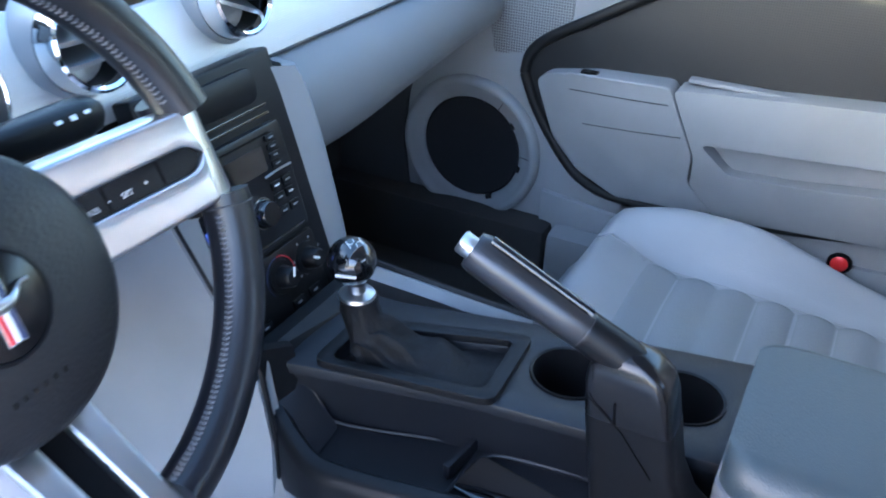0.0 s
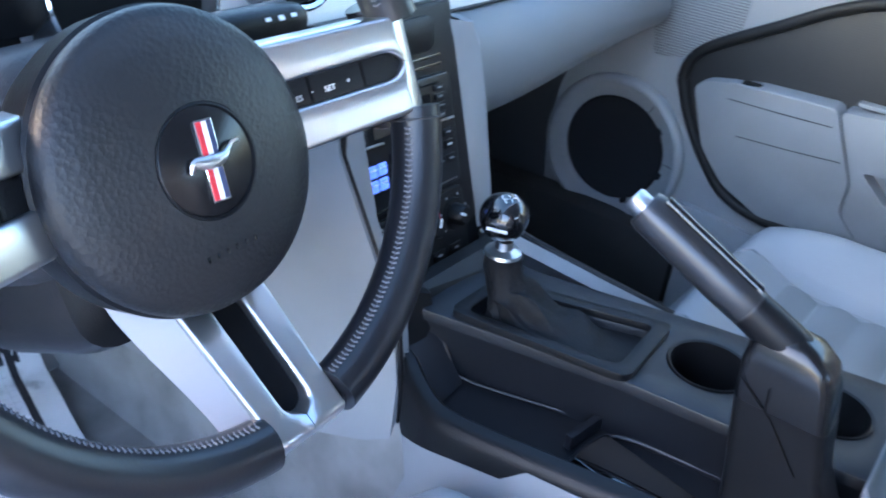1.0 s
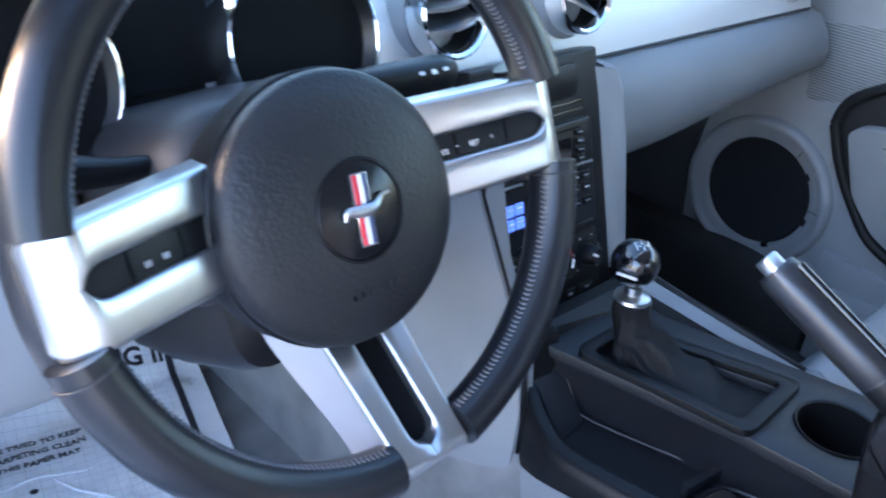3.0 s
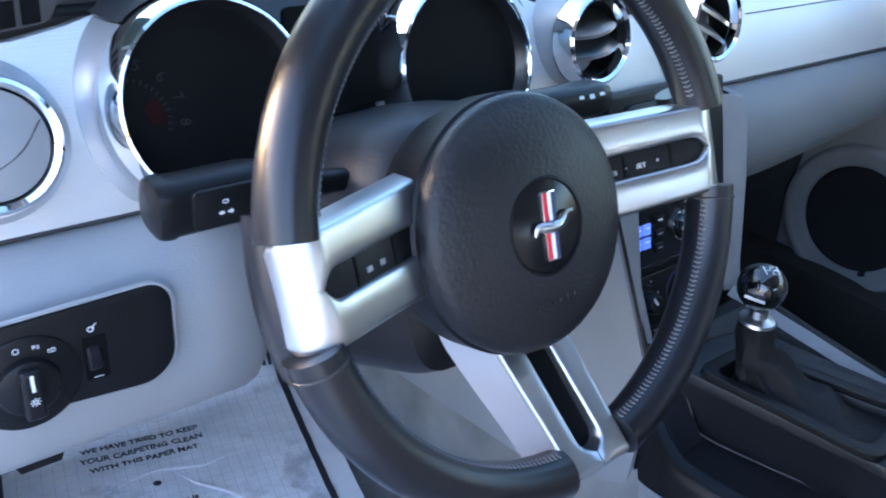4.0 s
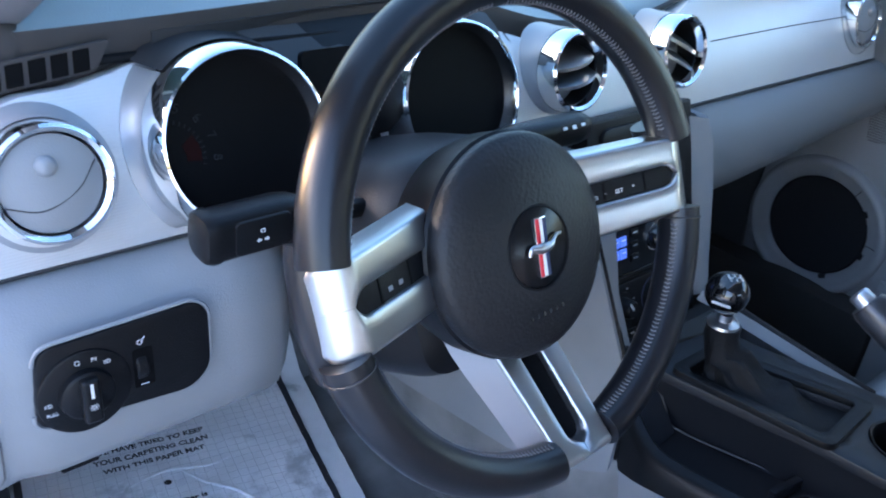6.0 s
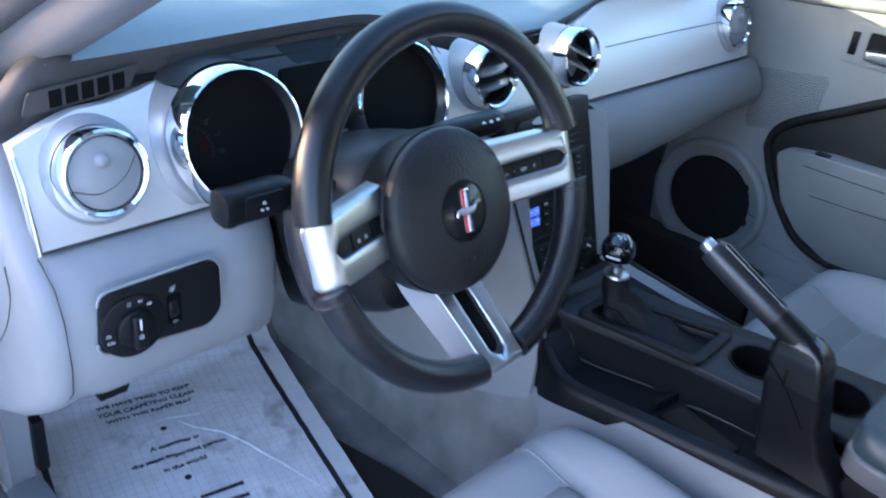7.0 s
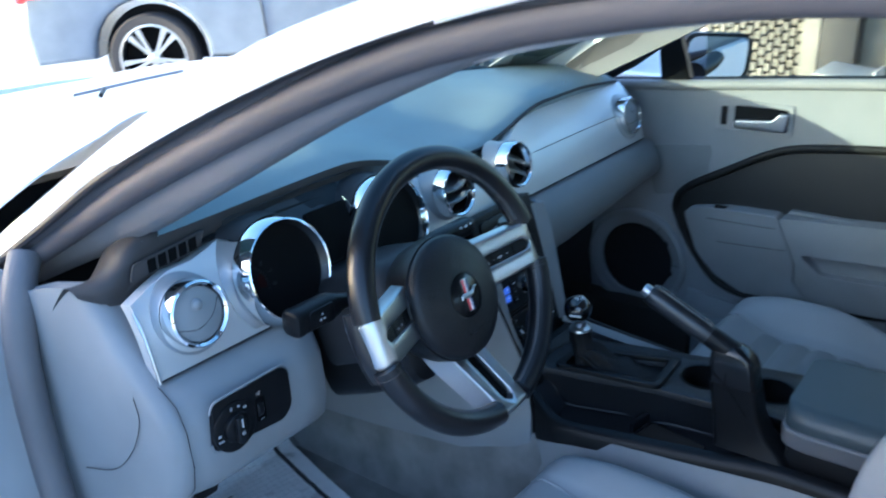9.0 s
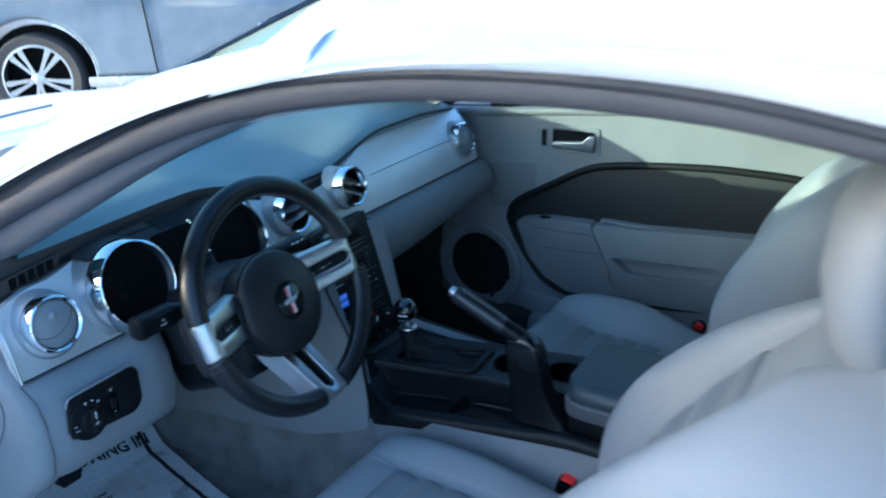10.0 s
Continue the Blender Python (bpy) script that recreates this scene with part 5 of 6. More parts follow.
# ---- handbrake ----
brake = thing("handbrake", "raised handbrake lever with dark metal grip", "handbrake", (-.03, -.29, .55))
tip, joint, knee = Vector((-.057, -.130, .773)), Vector((-.043, -.220, .722)), Vector((-.037, -.262, .698))
d = (tip - joint).normalized()
grip = part("grip", tube([joint, joint + d * .003, joint.lerp(tip, .3), joint.lerp(tip, .7), tip - d * .006, tip], [.0155, .0162, .0168, .0168, .0165, .0145], 28), LEVER, brake, "dark satin metal grip")
side_v = d.cross(Vector((0, 0, 1))).normalized()
top_v = side_v.cross(d).normalized()
for w in (-.0045, .0045):
    part("groove", tube([joint + d * .008 + side_v * w + top_v * .0162, tip - d * .010 + side_v * w + top_v * .0162], .0007, 6), BLACK_FACE, grip)
part("spine", tube([joint + d * .004 + top_v * .0152, tip - d * .008 + top_v * .0158], .0045, 10), BLACK_GLOSS, grip)
part("button", tube([tip - d * .004, tip + d * .009, tip + d * .011], [.0092, .0092, .0078], 20), SATIN, brake, "chrome release button")
part("ring", tube([joint - d * .0006, joint + d * .0006], .0163, 28), LEVER, brake)
part("elbow", tube(spline([joint, joint - d * .022, knee, (-.036, -.268, .688), (-.035, -.262, .670)], 12), [.0158, .0160, .0163, .0165, .0165, .0163, .0160, .0150, .0135, .0115, .0085, .004], 24), BLACK_TRIM, brake, "black lever elbow")
base = []
for z, y0, y1, w in ((.716, -.236, -.262, .010), (.711, -.231, -.276, .0160), (.700, -.228, -.288, .0190), (.686, -.227, -.294, .0205), (.655, -.230, -.300, .0215), (.61, -.236, -.308, .0225), (.58, -.241, -.322, .024), (.562, -.244, -.342, .026), (.550, -.246, -.352, .029)):
    base.append([Vector((lerp(-.030, -.0375, ease(.58, .69, z)) + p[0], p[1], z)) for p in rounded([(-w, y1), (w, y1), (w, y0), (-w, y0)], .010, 4)])
part("elbow_cover", loft(base[:5]), BLACK_SHEEN, brake, "glossy black cover over the lever elbow", angle=50)
gaiter = part("gaiter", loft(base[4:]), BLACK_TRIM, brake, "black lever gaiter", angle=50)
for line in ([(-.0588, -.232, .676), (-.0578, -.262, .650), (-.0555, -.290, .612)], [(-.0588, -.254, .676), (-.0586, -.256, .655)]):
    part("seam", tube(line, .0006, 6), BLACK_FACE, gaiter)

# ---- seats ----
def cushion_point(x0, x1, y0, y1, z, u, v, flutes=False, bolster=.05, dish=.04):
    """A point of the cushion's top: u across from -1 to 1, v from the front edge to the back."""
    y = lerp(y0, y1, v)
    x = (x0 + x1) / 2 + (x1 - x0) / 2 * u * (1 - .09 * (1 - ease(0, .16, v)))
    a = abs(u)
    arch = ease(.04, .34, v) * (1 - .92 * ease(.45, .95, v))
    b = bolster * arch * ease(.44, .72, a)
    edge = -.13 * max(0, (a - .74) / .26) ** 2.2
    front = -.105 * (1 - ease(0, .17, v)) ** 1.9
    sink = -dish * ease(.08, .34, v) * (1 - .35 * ease(.52, .78, a)) - .012 * ease(.4, 1, v)
    dip = -.008 * math.exp(-((a - .49) / .03) ** 2) * ease(.05, .25, v) - .006 * math.exp(-((v - .245) / .012) ** 2) * (1 - ease(.46, .50, a))
    f = .007 * abs(math.sin(math.pi * (v - .245) / .105)) - .004 if flutes else 0
    return Vector((x, y, z + b + edge + front + sink + dip + f + .008 * (1 - u * u) + .004 * math.sin(5 * u + 1) * math.sin(4 * v)))



def back_line(pts):
    return spline([(0, y, z) for y, z in pts], 40)


def back_point(cx, half, line, u, v, flutes=False):
    s = v * (len(line) - 1)
    i = min(int(s), len(line) - 2)
    p = line[i].lerp(line[i + 1], s - i)
    a = abs(u)
    w = half * (1 - .03 * ease(0, .3, v) - .08 * v - .36 * ease(.60, 1.02, v) ** 1.6)
    b = .066 * ease(.42, .70, a) * (1 - .80 * ease(.50, 1, v)) * ease(-.05, .15, v)
    e = -.12 * max(0, (a - .74) / .26) ** 2.2 - .06 * ease(.90, 1, v) ** 1.5
    dip = -.012 * math.exp(-((a - .48) / .03) ** 2)
    f = .007 * abs(math.sin(math.pi * v / .085)) - .004 if flutes else 0
    return Vector((cx + w * u, p.y + b + e + dip + f, p.z + .25 * b + .004 * math.sin(6 * u) * math.sin(9 * v)))



def grid(fn, us, vs, depth):
    return shell([[fn(u, v) for u in us] for v in vs], depth)


def span(a, b, n):
    return [lerp(a, b, k / (n - 1)) for k in range(n)]


def seat(name, cx, half, y0, back, label, z, fall, side):
    th = thing(name, label, "car seat", (cx, -.25, .26), "front seats")
    x0, x1, y1 = cx - half, cx + half, y0 - .50
    part("cushion", grid(lambda u, v: cushion_point(x0, x1, y0, y1, z, u, v, False, fall, side), span(-1, 1, 41), span(0, 1, 31), (0, 0, -.10)), GREY_LEATHER, th, "light grey leather cushion", angle=80)
    ins = part("cushion_insert", grid(lambda u, v: cushion_point(x0, x1, y0, y1, z + .003, u, v, True, fall, side), span(-.47, .47, 21), span(.245, .96, 64), (0, 0, -.012)), GREY_CLOTH, th, "fluted grey seat insert", angle=80)
    for u in (-.49, .49):
        part("piping", tube([cushion_point(x0, x1, y0, y1, z + .0015, u, v, False, fall, side) for v in span(.10, .97, 24)], .0022, 8), GREY_TRIM, ins)
    part("piping", tube([cushion_point(x0, x1, y0, y1, z + .0015, u, .243, False, fall, side) for u in span(-.49, .49, 20)], .0020, 8), GREY_TRIM, ins)
    line = back_line(back)
    part("backrest", grid(lambda u, v: back_point(cx, half, line, u, v), span(-1, 1, 41), span(0, 1, 40), (0, -.12, -.03)), GREY_LEATHER, th, "light grey leather backrest", angle=80)
    bi = part("back_insert", grid(lambda u, v: back_point(cx, half, line, u, v, True) + Vector((0, .003, 0)), span(-.45, .45, 21), span(.05, .74, 64), (0, -.012, 0)), GREY_CLOTH, th, "fluted grey back insert", angle=80)
    for u in (-.47, .47):
        part("piping", tube([back_point(cx, half, line, u, v) + Vector((0, .002, 0)) for v in span(.03, .82, 24)], .0022, 8), GREY_TRIM, bi)
    top = line[-1]
    hr = []
    for dz, w, s, dy in ((-.055, .02, .3, -.045), (-.046, .075, .75, -.04), (-.02, .105, 1.0, -.028), (.05, .118, 1.10, -.018), (.11, .112, 1.05, -.02), (.155, .09, .8, -.03), (.175, .04, .4, -.04)):
        hr.append([(cx + w * math.copysign(abs(math.cos(a)) ** .8, math.cos(a)), top.y + dy + .05 * s * math.sin(a), top.z + .015 + dz) for a in [2 * math.pi * q / 32 for q in range(32)]])
    part("headrest", loft(hr), GREY_LEATHER, th, "light grey leather headrest", angle=80)
    for hx in (-.05, .05):
        part("headrest_post", tube([(cx + hx, top.y - .05, top.z - .06), (cx + hx, top.y - .05, top.z + .04)], .006, 10), CHROME, th)
    part("base", box(cx - half * .85, cx + half * .85, y0 - .48, y0 - .06, .26, .43, .02), BLACK_TRIM, th)
    return th


seat("driver_seat", -.350, .245, .015, [(-.53, .42), (-.525, .54), (-.53, .64), (-.565, .73), (-.655, .85), (-.735, .94), (-.785, 1.0)], "light grey leather driver seat with padded bolsters", .508, .030, .012)
seat("passenger_seat", .388, .235, -.022, [(-.62, .38), (-.595, .50), (-.58, .63), (-.592, .745), (-.66, .885), (-.715, .965), (-.75, 1.01)], "light grey leather passenger seat with fluted insert", .500, .062, .042)


def buckle(x, y, z, lean):
    th = thing("seat_belt_buckle", "black seat belt buckle with red release button", "seat belt buckle", (x, y, z - .10), "belt buckles")
    m = Matrix.Translation((x, y, z)) @ Matrix.Rotation(radians(lean), 4, "X")
    part("housing", moved(box(-.024, .024, -.016, .016, -.075, .0, .006), m), BLACK_TRIM, th)
    part("button", moved(box(-.020, .020, -.014, .010, -.004, .005, .002), m), RED_PLASTIC, th, "red release button")
    part("stalk", moved(box(-.012, .012, -.006, .006, -.15, -.07, .003), m), BLACK_TRIM, th)


buckle(-.085, -.374, .487, 12)

# ---- passenger door ----
door = thing("passenger_door", "light grey passenger door panel with black insert", "car door", (.72, -.2, .30), kind="structure")
sill = [(.42, .905), (.165, .926), (-.168, .958), (-.523, .985), (-1.0, 1.0)]
DM = Matrix(((0, 0, -1, .70), (-1, 0, 0, 0), (0, 1, 0, 0), (0, 0, 0, 1)))  # local x to the rear, y up, z into the cabin


def on_door(points):
    return [Vector((-y, z)) for y, z in points]


outer = on_door([(.50, .30), (.50, .89)] + sill + [(-1.0, .30)])
spk = [Vector((-.229 + .094 * math.cos(2 * math.pi * k / 40), .486 + .092 * math.sin(2 * math.pi * k / 40))) for k in range(40)]
part("panel", moved(plate(outer, .03, [spk]), DM @ Matrix.Translation((0, 0, -.03))), GREY_TRIM, door, "light grey door panel")
part("outer_skin", box(.76, .80, -1.0, .6, .25, .93, .01), WHITE_PAINT, door)
top = spline([Vector((.70, y, z)) for y, z in sill], 24)
part("sill_cap", tube(top, .012, 10), GREY_TRIM, door)
part("window_seal", tube([p + Vector((.025, 0, .006)) for p in top], .008, 8), BLACK_RUBBER, door)
INSERT = [(.137, .640), (.130, .672), (.100, .702), (.018, .750), (-.063, .796), (-.135, .819), (-.30, .838), (-.45, .845), (-.62, .838), (-.80, .80), (-.80, .50), (-.50, .498), (-.32, .476), (-.20, .466), (-.06, .457), (.02, .476), (.070, .524), (.112, .585)]
ins = [tuple(p) for p in spline([Vector((-y, z, 0)) for y, z in INSERT + INSERT[:1]], 70)[:-1]]
part("insert", moved(plate(ins, .006, bevel=.002), DM), PERFORATED_BLACK, door, "black vinyl door insert")
part("welt", moved(tube([Vector((x, y, .006)) for x, y, _ in ins] + [Vector((ins[0][0], ins[0][1], .006))], .009, 10, up=(0, 0, 1)), DM), BLACK_SOFT, door)
AM = Matrix(((0, 0, -1, .70), (-1, 0, 0, 0), (0, 1, 0, 0), (0, 0, 0, 1)))
pocket_line = rounded(on_door([(-.165, .598), (-.210, .556), (-.300, .560), (-.440, .578), (-.438, .618)]), .010)
arm = on_door([(-.112, .672), (-.28, .686), (-.50, .703), (-.74, .712), (-.74, .53), (-.50, .492), (-.20, .470), (-.155, .520), (-.158, .575), (-.125, .645)])
bm = plate(rounded(arm, .012), .052, [pocket_line], bevel=.008, segments=3)
for v in bm.verts:
    if v.co.z > .02:
        v.co.z *= lerp(.35, 1, ease(.475, .60, v.co.y))
armrest = part("armrest", moved(bm, AM), GREY_TRIM, door, "light grey moulded armrest with pull pocket", angle=40)
part("pocket_back", moved(plate(rounded(on_door([(-.155, .61), (-.20, .545), (-.45, .565), (-.45, .63)]), .01), .016), AM), GREY_TRIM, armrest)
front = on_door([(.108, .640), (.09, .655), (.01, .669), (-.108, .674), (-.121, .645), (-.154, .575), (-.151, .520), (-.196, .471), (-.04, .464), (.03, .495), (.075, .545)])
bm = plate(rounded(front, .012), .050, bevel=.009, segments=3)
for v in bm.verts:
    if v.co.z > .02:
        v.co.z *= lerp(.30, 1, ease(.475, .62, v.co.y)) * lerp(.55, 1, ease(-.10, .02, v.co.x))
fr = part("armrest_front", moved(bm, AM), GREY_TRIM, door, "light grey armrest front with window switch", angle=40)
part("seam", moved(tube([Vector((-.046, .641, .045)), Vector((.04, .644, .0495)), Vector((.108, .647, .0505))], .0007, 6), AM), BLACK_TRIM, fr)
part("seam", moved(tube([Vector((-.020, .588, .041)), Vector((.06, .594, .046)), Vector((.134, .600, .046))], .0006, 6), AM), BLACK_TRIM, fr)
part("window_switch", moved(box(-.034, -.006, .664, .671, .024, .040, .003), AM), BLACK_GLOSS, fr, "black window switch")
part("switch_cup", moved(box(-.052, .004, .662, .667, .020, .044, .003), AM), GREY_TRIM, fr)
part("grip_tab", moved(box(.127, .275, .679, .6855, .010, .030, .003), AM), GREY_TRIM, armrest, "pale pull tab")
part("lower_trim", moved(plate(on_door([(.09, .44), (-.06, .424), (-.32, .436), (-.80, .455), (-.80, .31), (.09, .31)]), .010, bevel=.004), AM), GREY_TRIM, door)
part("reflector_base", turned([(0, .003), (.016, .003), (.018, .0)], 24, AM @ Matrix.Translation((.390, .443, .011))), BLACK_TRIM, door)
part("reflector", turned([(0, .006), (.009, .0055), (.0125, .003), (0, .003)], 24, AM @ Matrix.Translation((.390, .443, .011))), RED_PLASTIC, door, "round red door reflector")
part("tweeter_grille", moved(plate(rounded([(-.196, .660), (-.135, .672), (-.068, .720), (-.063, .800), (-.214, .780)], .014), .0015, bevel=.0008), AM), MESH_GREY, door, "fine perforated speaker grille")
SPK = DM @ Matrix.Translation((-.229, .486, 0))
spk_ring = part("speaker_ring", turned([(.0925, -.02), (.0925, .004), (.095, .007), (.104, .0085), (.112, .0125), (.117, .0165), (.123, .0165), (.128, .012), (.130, .004), (.130, -.01)], 64, SPK, caps=False), GREY_TRIM, door, "grey speaker ring", angle=50)
for deg in (-64, -12, 36):
    part("clip_gap", moved(box(.0905, .0985, -.006, .006, .002, .0090, .001), SPK @ Matrix.Rotation(radians(deg), 4, "Z")), SPEAKER_BLACK, spk_ring)
for deg in (2, 58):
    part("ring_joint", moved(tube([(.095, 0, .0074), (.104, 0, .0088), (.114, 0, .0140)], .0006, 6), SPK @ Matrix.Rotation(radians(deg), 4, "Z")), BLACK_TRIM, spk_ring)
# Shade left of the speaker is put into this panel's colour.
part("shaded_kick", moved(plate(rounded(on_door([(.62, .27), (.31, .27), (.350, .37), (.362, .47), (.352, .57), (.315, .655), (.62, .66)]), .02), .008, bevel=.003), DM), KICK_SHADE, door, "kick panel darkened as footwell shade")
part("speaker", turned([(0, -.012), (.02, -.012), (.075, -.004), (.088, .001), (.094, -.003), (.094, -.02), (0, -.02)], 48, DM @ Matrix.Translation((-.229, .486, 0)), caps=False), SPEAKER_BLACK, door, "open black speaker hole")
hm = DM @ Matrix.Translation((.028, .872, 0))
pull = part("handle_recess", moved(plate(rounded([(-.088, -.036), (.078, -.036), (.078, .034), (-.088, .034)], .010), .004, [rounded([(-.048, -.026), (.068, -.026), (.068, .024), (-.048, .024)], .008)], bevel=.0015), hm), GREY_TRIM, door)
part("recess_back", moved(plate(rounded([(-.05, -.028), (.076, -.028), (.076, .026), (-.05, .026)], .008), .002), hm), BLACK_TRIM, pull)
part("lever", moved(soften(plate([Vector(p) for p in [(-.044, -.024), (.064, -.024), (.068, .016), (.050, .016), (.036, .000), (-.044, -.008)]], .014), .004, 3), hm), SATIN, pull, "satin silver door lever")
part("lock_switch", moved(box(-.077, -.063, -.022, .020, .0, .007, .003), hm), BLACK_TRIM, door)

# ---- floor mat ----
mat_thing = thing("paper_floor_mat", "printed white paper floor mat with black border, creased and stained", "floor mat", (-.40, .45, .27))


def mat_point(u, v):
    """u across, v from the rear edge to the front, in metres on the sheet."""
    a = radians(12)
    u = u * 1.045 + .27 * (v - .45) * max(0, u)
    x, y = u * math.cos(a) + v * math.sin(a), -u * math.sin(a) + v * math.cos(a)
    px, py = -.455 + x, .10 + y
    rise = .62 * max(0, py - .60) + .95 * max(0, py - .69)
    return Vector((px, py, .272 + rise + .004 * math.sin(9 * u + 5 * v) * math.sin(7 * v) + .0012 * math.sin(41 * u + 17 * math.sin(9 * v)) * math.sin(33 * v + 11 * math.sin(13 * u))))


part("sheet", shell([[mat_point(lerp(-.250, .176, i / 44), lerp(-.15, .66, j / 80)) for i in range(45)] for j in range(81)], (0, 0, -.0015)), PAPER, mat_thing)
for u in (-.224, .140):
    part("border", shell([[mat_point(u - .0045, lerp(-.15, .66, j / 80)) + Vector((0, 0, .0016)), mat_point(u + .0045, lerp(-.15, .66, j / 80)) + Vector((0, 0, .0016))] for j in range(81)], (0, 0, -.0008)), INK, mat_thing)


def drape(bm, lift):
    """Lays a flat print in (u, v) on the sheet."""
    for v in bm.verts:
        u, w, h = v.co
        v.co = mat_point(u, w) + Vector((0, 0, lift + h))
    return bm


for words, size, u, v in (("R COMING IN", .034, .046, .572), ("WE HAVE TRIED TO KEEP", .0125, -.060, .477), ("YOUR CARPETING CLEAN", .0125, -.060, .458), ("WITH THIS PAPER MAT", .0125, -.060, .439), ("A customer is", .0125, -.050, .348), ("the most important person", .0125, -.050, .322), ("in the world", .0125, -.050, .297)):
    part("print", drape(lettering(words, size, Matrix.Translation((u, v, 0)), .0003, bold=size * .028), .0016), INK, mat_thing)
for v, words in ((.222, (.012, .034, .062)), (.198, (.048, .020, .040)), (.174, (.030, .056))):
    left_end = -.050 - (sum(words) + .006 * (len(words) - 1)) / 2
    for w in words:
        part("print", drape(box(left_end, left_end + w, v - .0034, v + .0034, 0, .0003), .0016), INK, mat_thing)
        left_end += w + .006
for v in (.387, .268):
    part("dot", drape(turned([(0, .0003), (.0048, .0003), (.0048, 0), (0, 0)], 16, Matrix.Translation((-.055, v, 0))), .0016), INK, mat_thing)
lines = [box(-.205 + k * .0132, -.2045 + k * .0132, -.14, .60, 0, .0002) for k in range(26)] + [box(-.208, .132, -.14 + k * .0132, -.1395 + k * .0132, 0, .0002) for k in range(57)]
g = merge(*lines)
bmesh.ops.subdivide_edges(g, edges=[e for e in g.edges if e.calc_length() > .1], cuts=60)
tagged(part("grid_print", drape(g, .0012), GRID_INK, mat_thing, "pale printed grid"), kind="stuff")
crease = spline([(-.04, .415, 0), (-.01, .37, 0), (.03, .33, 0), (.07, .25, 0), (.12, .15, 0)], 20)
part("crease", tube([mat_point(p.x, p.y) + Vector((0, 0, .001)) for p in crease], [.0008 + .0026 * math.sin(math.pi * k / 19) for k in range(20)], 6, flat=.5), PAPER, mat_thing)
crease = spline([(-.12, .39, 0), (-.06, .412, 0), (.0, .402, 0), (.05, .412, 0)], 16)
part("crease", tube([mat_point(p.x, p.y) + Vector((0, 0, .001)) for p in crease], [.0006 + .002 * math.sin(math.pi * k / 15) for k in range(16)], 6, flat=.5), PAPER, mat_thing)

under = solid("carpet_floor_mat", moved(plate(rounded([(-.655, -.16), (-.175, -.16), (-.19, .16), (-.225, .32), (-.26, .44), (-.60, .52), (-.655, .45)], .05), .010, bevel=.004), Matrix.Translation((0, 0, .2565))), MAT_SHADE_CARPET, "black carpet floor mat under the paper sheet", "floor mat")

# ---- pedals ----
for px, pz, w, nm in ((-.476, .462, .030, "clutch_pedal"), (-.30, .465, .030, "brake_pedal"), (-.215, .445, .022, "accelerator_pedal")):
    th = thing(nm, "black rubber " + nm.replace("_", " ") + " under the dash", "pedal", (px, .60, pz - .03))
    part("pad", moved(box(-w, w, -.006, .006, -.030, .030, .005), Matrix.Translation((px, .605, pz)) @ Matrix.Rotation(radians(-35), 4, "X")), BLACK_RUBBER, th)
    part("arm", tube([(px, .61, pz + .01), (px, .64, pz + .10), (px, .68, pz + .22)], .007, 8), BLACK_TRIM, th)
rest = thing("hood_release", "black hood release lever on the kick panel", "lever", (-.645, .41, .40))
part("handle", moved(box(-.006, .010, -.014, .014, -.04, .04, .004), Matrix.Translation((-.645, .405, .43))), BLACK_TRIM, rest)
part("bracket", moved(box(-.010, .002, -.02, .02, -.02, .03, .003), Matrix.Translation((-.645, .425, .44))), BLACK_TRIM, rest)

# ---- passenger mirror ----
mir = thing("door_mirror", "black-framed door mirror on the passenger side", "door mirror", (.86, .14, .93))
mm = frame_matrix((.90, .150, .962), (.75, -.66, 0), (0, .05, 1))
part("shell", moved(loft([[Vector((p[0] * k, p[1] * k, -d)) for p in rounded([(-.085, -.055), (.085, -.062), (.095, .045), (-.075, .058)], .03, 5)] for d, k in ((-.004, 1.04), (.012, 1.08), (.04, 1.0), (.07, .75), (.085, .4))]), mm), BLACK_TRIM, mir)
part("glass", moved(plate(rounded([(-.078, -.050), (.078, -.056), (.087, .040), (-.069, .052)], .026), .003), mm @ Matrix.Translation((0, 0, .003))), MIRROR, mir, "mirror glass")
part("arm", tube([(.78, .15, .945), (.84, .14, .955), (.88, .14, .965)], [.03, .026, .022], 14, flat=.7), BLACK_TRIM, mir)
part("sail", shell([[(.70, .125, .93), (.685, .132, .98), (.655, .14, 1.045)], [(.70, .195, .925), (.685, .195, .98), (.655, .19, 1.045)]], (.02, 0, 0)), BLACK_TRIM, car, "black mirror sail panel")
part("quarter_frame", tube([(.675, .34, .925), (.665, .25, .975), (.65, .165, 1.035)], .010, 8), BLACK_TRIM, car, "dark front window frame")

# ---- wiper on the bonnet edge ----
wip = thing("windscreen_wiper", "grey wiper blade resting at the bonnet edge", "wiper", (-.1, .98, .985))
part("blade", tube([(-.27, 1.0, .992), (-.10, 1.005, .996), (.0, 1.01, .996)], .0034, 8), surface("grey wiper metal", (0.12, 0.13, 0.15), 0.4), wip)
part("arm", tube([(-.20, 1.0, .994), (-.235, .96, .990)], .005, 8), BLACK_TRIM, wip)

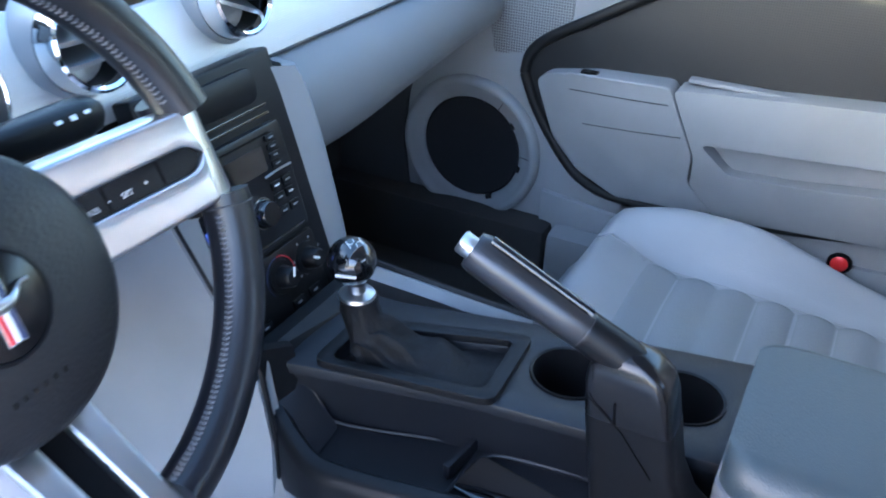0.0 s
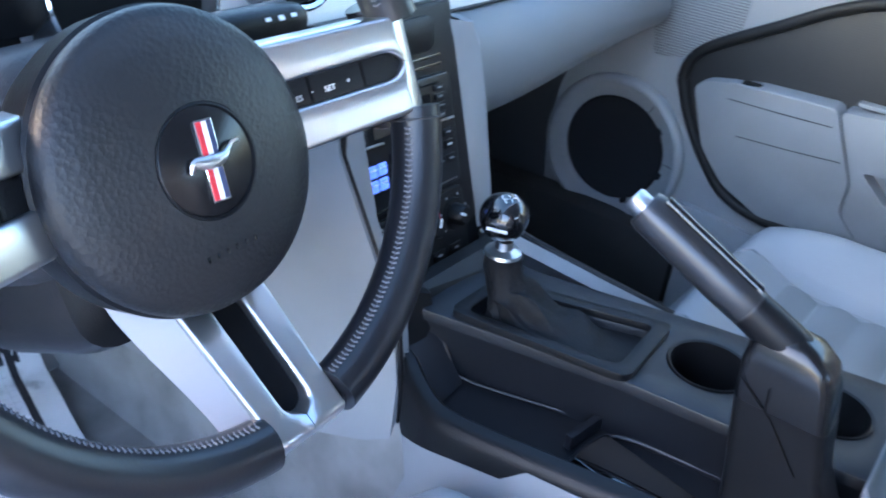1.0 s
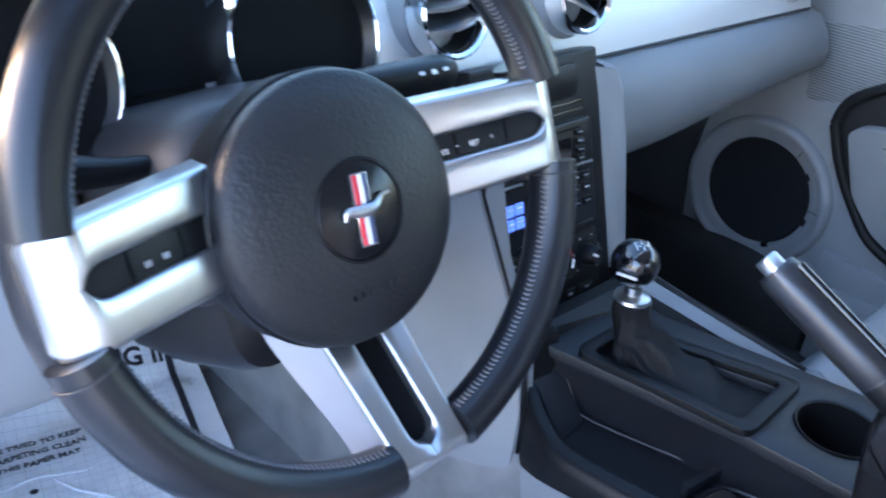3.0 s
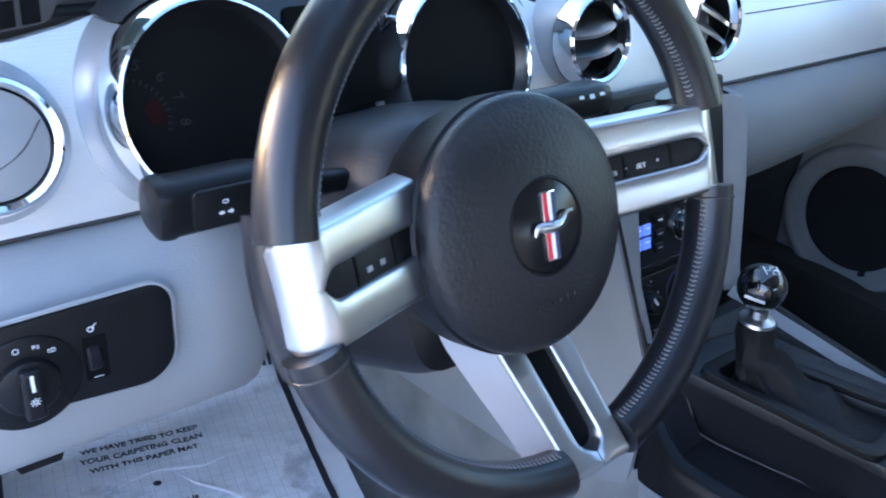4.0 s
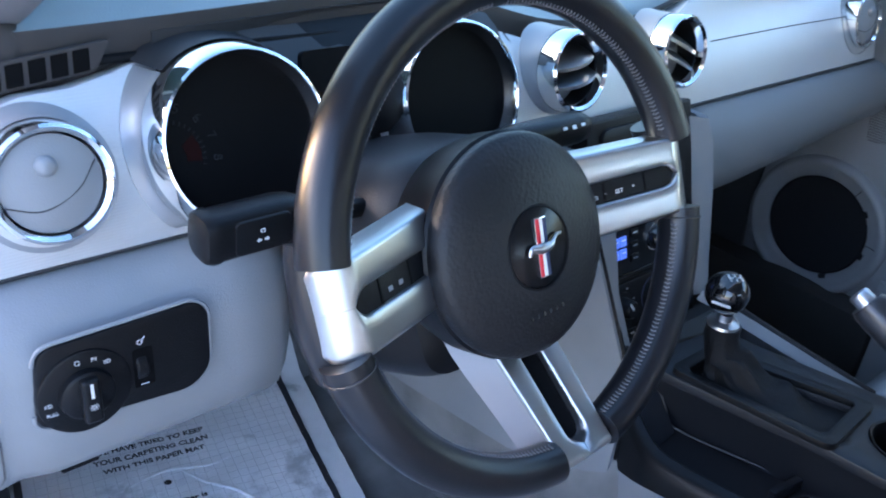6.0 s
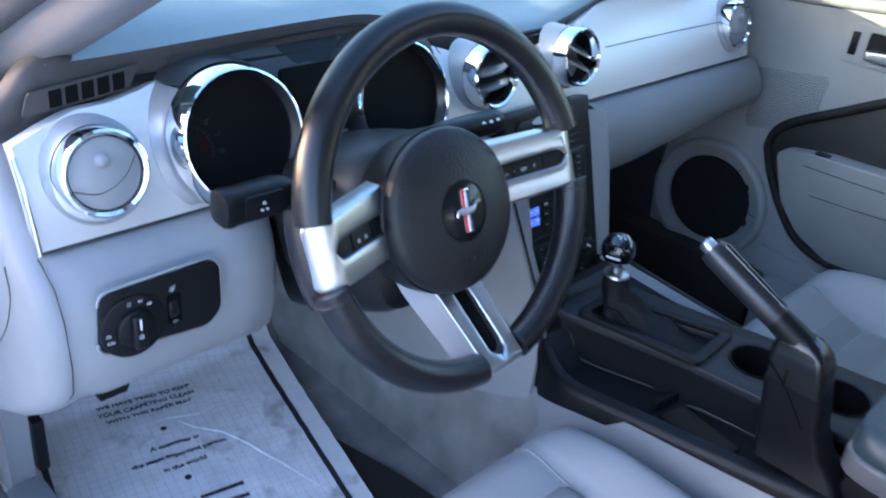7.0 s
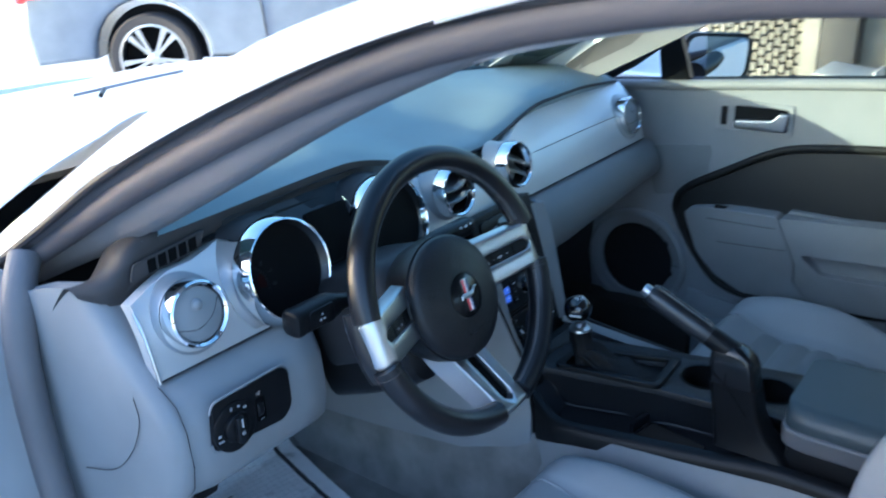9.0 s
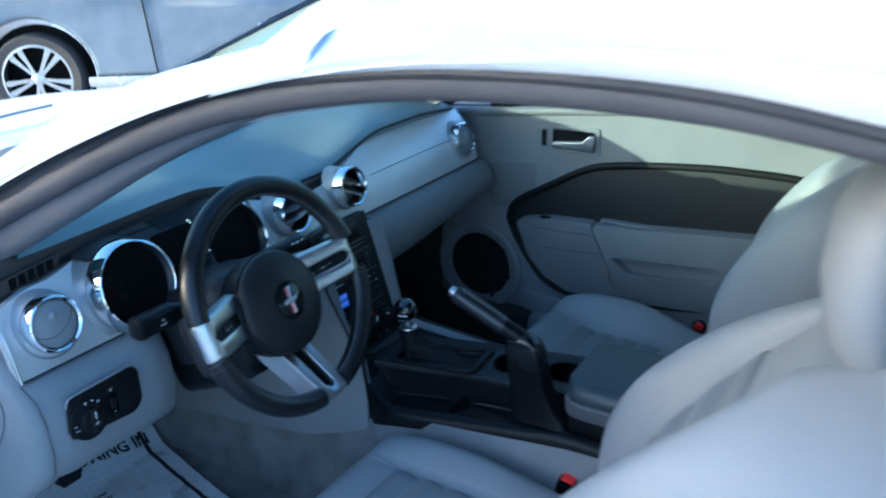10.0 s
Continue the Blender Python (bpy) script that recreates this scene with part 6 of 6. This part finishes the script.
# ---- surroundings ----
def parked_car(rear, front, label):
    """An estate car seen from the side: rear and front are its near wheels' places on the ground."""
    r, f2 = Vector((*rear, 0)), Vector((*front, 0))
    d = (f2 - r).normalized()
    n = Vector((d.y, -d.x, 0))
    if n.dot(-r) < 0:
        n = -n
    base = (f2 - r).length
    m = Matrix(((d.x, n.x, 0, r.x), (d.y, n.y, 0, r.y), (0, 0, 1, 0), (0, 0, 0, 1)))  # local x forward, y to the viewer
    th = thing("parked_car", label, "car", (r + f2) / 2, "parked cars")
    low = [(-.85, .30), (-.90, .55), (-.86, .90), (-.80, .98), (base + .25, .98), (base + .75, .88), (base + .88, .70), (base + .90, .40), (base + .85, .25), (-.80, .25)]

    def arch(cx):
        return [(cx + .42 * math.cos(a), .34 + .42 * math.sin(a)) for a in [math.pi * k / 12 for k in range(13)]]
    outline = [Vector(p) for p in [(-.85, .30), (-.90, .55), (-.86, .90), (-.80, .98), (base + .25, .98), (base + .75, .88), (base + .88, .70), (base + .90, .40), (base + .85, .28)] + [(p[0], max(p[1], .28)) for p in arch(base)] + [(p[0], max(p[1], .28)) for p in arch(0)]]
    body = plate(outline, 1.75, bevel=.05, segments=4)
    fm = Matrix(((1, 0, 0, 0), (0, 0, 1, -1.70), (0, 1, 0, 0), (0, 0, 0, 1)))
    part("body", moved(body, m @ fm), DARK_PAINT, th, "dark blue-grey painted body")
    cab = loft([[(x0, -1.60 + dy, z), (x1, -1.60 + dy, z), (x1, -.05 - dy, z), (x0, -.05 - dy, z)] for x0, x1, dy, z in ((-.75, base - .15, 0, .97), (-.60, base - .50, .08, 1.30), (-.40, base - .85, .16, 1.55))])
    part("cabin", moved(soften(cab, .06, 3), m), BLACK_GLOSS, th, "dark glazed cabin")
    part("door_line", moved(tube([(base * .32, .052, .35), (base * .30, .055, .96)], .006, 6), m), BLACK_TRIM, th)
    part("door_line", moved(tube([(base * .75, .052, .35), (base * .76, .055, .96)], .006, 6), m), BLACK_TRIM, th)
    part("chrome_strip", moved(tube([(-.6, .055, .955), (base * .9, .055, .955)], .012, 8), m), CHROME, th)
    part("sill", moved(box(.35, base - .35, -.02, .03, .26, .34, .02), m), SILVER_PAINT, th)
    part("tail_light", moved(box(-.92, -.70, -.25, .05, .74, .90, .03), m), RED_PLASTIC, th)
    for k, wx in enumerate((0, base)):
        wm = m @ Matrix.Translation((wx, .0, .335)) @ Matrix.Rotation(math.pi / 2, 4, "X") @ Matrix.Diagonal((.92, .92, -1, 1))
        w = part("wheel", turned([(.25, -.02), (.27, .03), (.33, .035), (.35, .01), (.35, -.18), (.25, -.18)], 48, wm, caps=False), BLACK_RUBBER, th)
        part("arch_liner", turned([(.0, -.12), (.41, -.12), (.41, -.10), (0, -.10)], 32, wm), BLACK_FACE, w)
        part("rim", turned([(.262, -.03), (.268, .028), (.252, .030), (.245, -.03)], 48, wm, caps=False), SATIN, w)
        for q in range(10):
            a = 2 * math.pi * (q + (.22 if q % 2 else -.22)) / 10
            part("spoke", moved(loft([[Vector((x, y * wd, z)) for y, z in ((-1, .0), (1, .0), (1, .012), (-1, .012))] for x, wd in ((.04, .012), (.15, .014), (.25, .024))]), wm @ Matrix.Rotation(a, 4, "Z")), SATIN, w)
        part("hub_cap", turned([(0, .02), (.03, .018), (.05, .008), (.05, -.02), (0, -.02)], 24, wm), SATIN, w)
    return th


parked_car((2.62, 4.92), (4.25, 2.80), "dark blue-grey estate car parked beyond the bonnet")

yard = thing("yard_wall", "low pale concrete yard wall with posts and a woven panel", "wall", (3.2, .2, 0), kind="structure")
part("footing", box(3.25, 3.45, -2.6, 3.2, 0, .34, .01), CONCRETE, yard)
TAN = surface("weathered tan wood", (0.20, 0.165, 0.125), 0.8, grain=0.5, scale=40, stain=0.3, stain_scale=9)
SLAB = surface("dark slate slab", (0.035, 0.038, 0.045), 0.6, grain=0.3)
POST_GREY = surface("pale grey post", (0.24, 0.24, 0.225), 0.85, grain=0.4, scale=60, stain=0.2, stain_scale=6)
for y0, y1, h, mat in ((.46, .54, 1.3, POST_GREY), (.30, .456, 1.4, SLAB), (.055, .16, 1.2, TAN), (-.24, -.135, 1.2, TAN), (-.45, -.40, 1.3, POST_GREY), (-.72, -.60, 1.3, CONCRETE), (-1.1, -.95, 1.3, TAN)):
    part("post", box(3.1, 3.24, y0, y1, 0, h, .008), mat, yard)
part("wall_panel", box(3.22, 3.26, -2.6, .40, .30, 1.2, .005), surface("grey green rendered wall", (0.25, 0.255, 0.225), 0.85, stain=0.35, stain_scale=5), yard)
part("ledge", moved(box(-.17, .17, -.115, .115, -.016, .016, .005), Matrix.Translation((2.93, .275, .575)) @ Matrix.Rotation(radians(6), 4, "X")), surface("pale stone ledge", (0.42, 0.43, 0.41), 0.8, stain=.2), yard)
part("ledge_edge", box(2.90, 3.09, .162, .176, .30, .60, .004), surface("pale board edge", (0.5, 0.5, 0.47), 0.7), yard)
for y0, z0, y1, z1 in ((-.14, .60, .04, .68), (-.40, .66, -.28, .62), (-.40, .62, -.30, .66)):
    part("crack", tube([(3.216, y0, z0), (3.214, (y0 + y1) / 2, (z0 + z1) / 2 + .012), (3.216, y1, z1)], .006, 6), SLAB, yard)
pieces = []
for i in range(18):
    for j in range(18):
        pieces.append(box(3.14 + .012 * ((i + j) % 2), 3.16 + .012 * ((i + j) % 2), .547 + i * .034, .573 + i * .034, .02 + j * .05 + (.025 if i % 2 else 0), .058 + j * .05 + (.025 if i % 2 else 0)))
wv = merge(*pieces)
tagged(part("woven_panel", wv, WEAVE_BROWN, yard, "woven brown strips over dark backing"), kind="stuff")
part("panel_back", box(3.18, 3.20, .542, 1.16, 0, 1.0), DARK_BACK, yard)
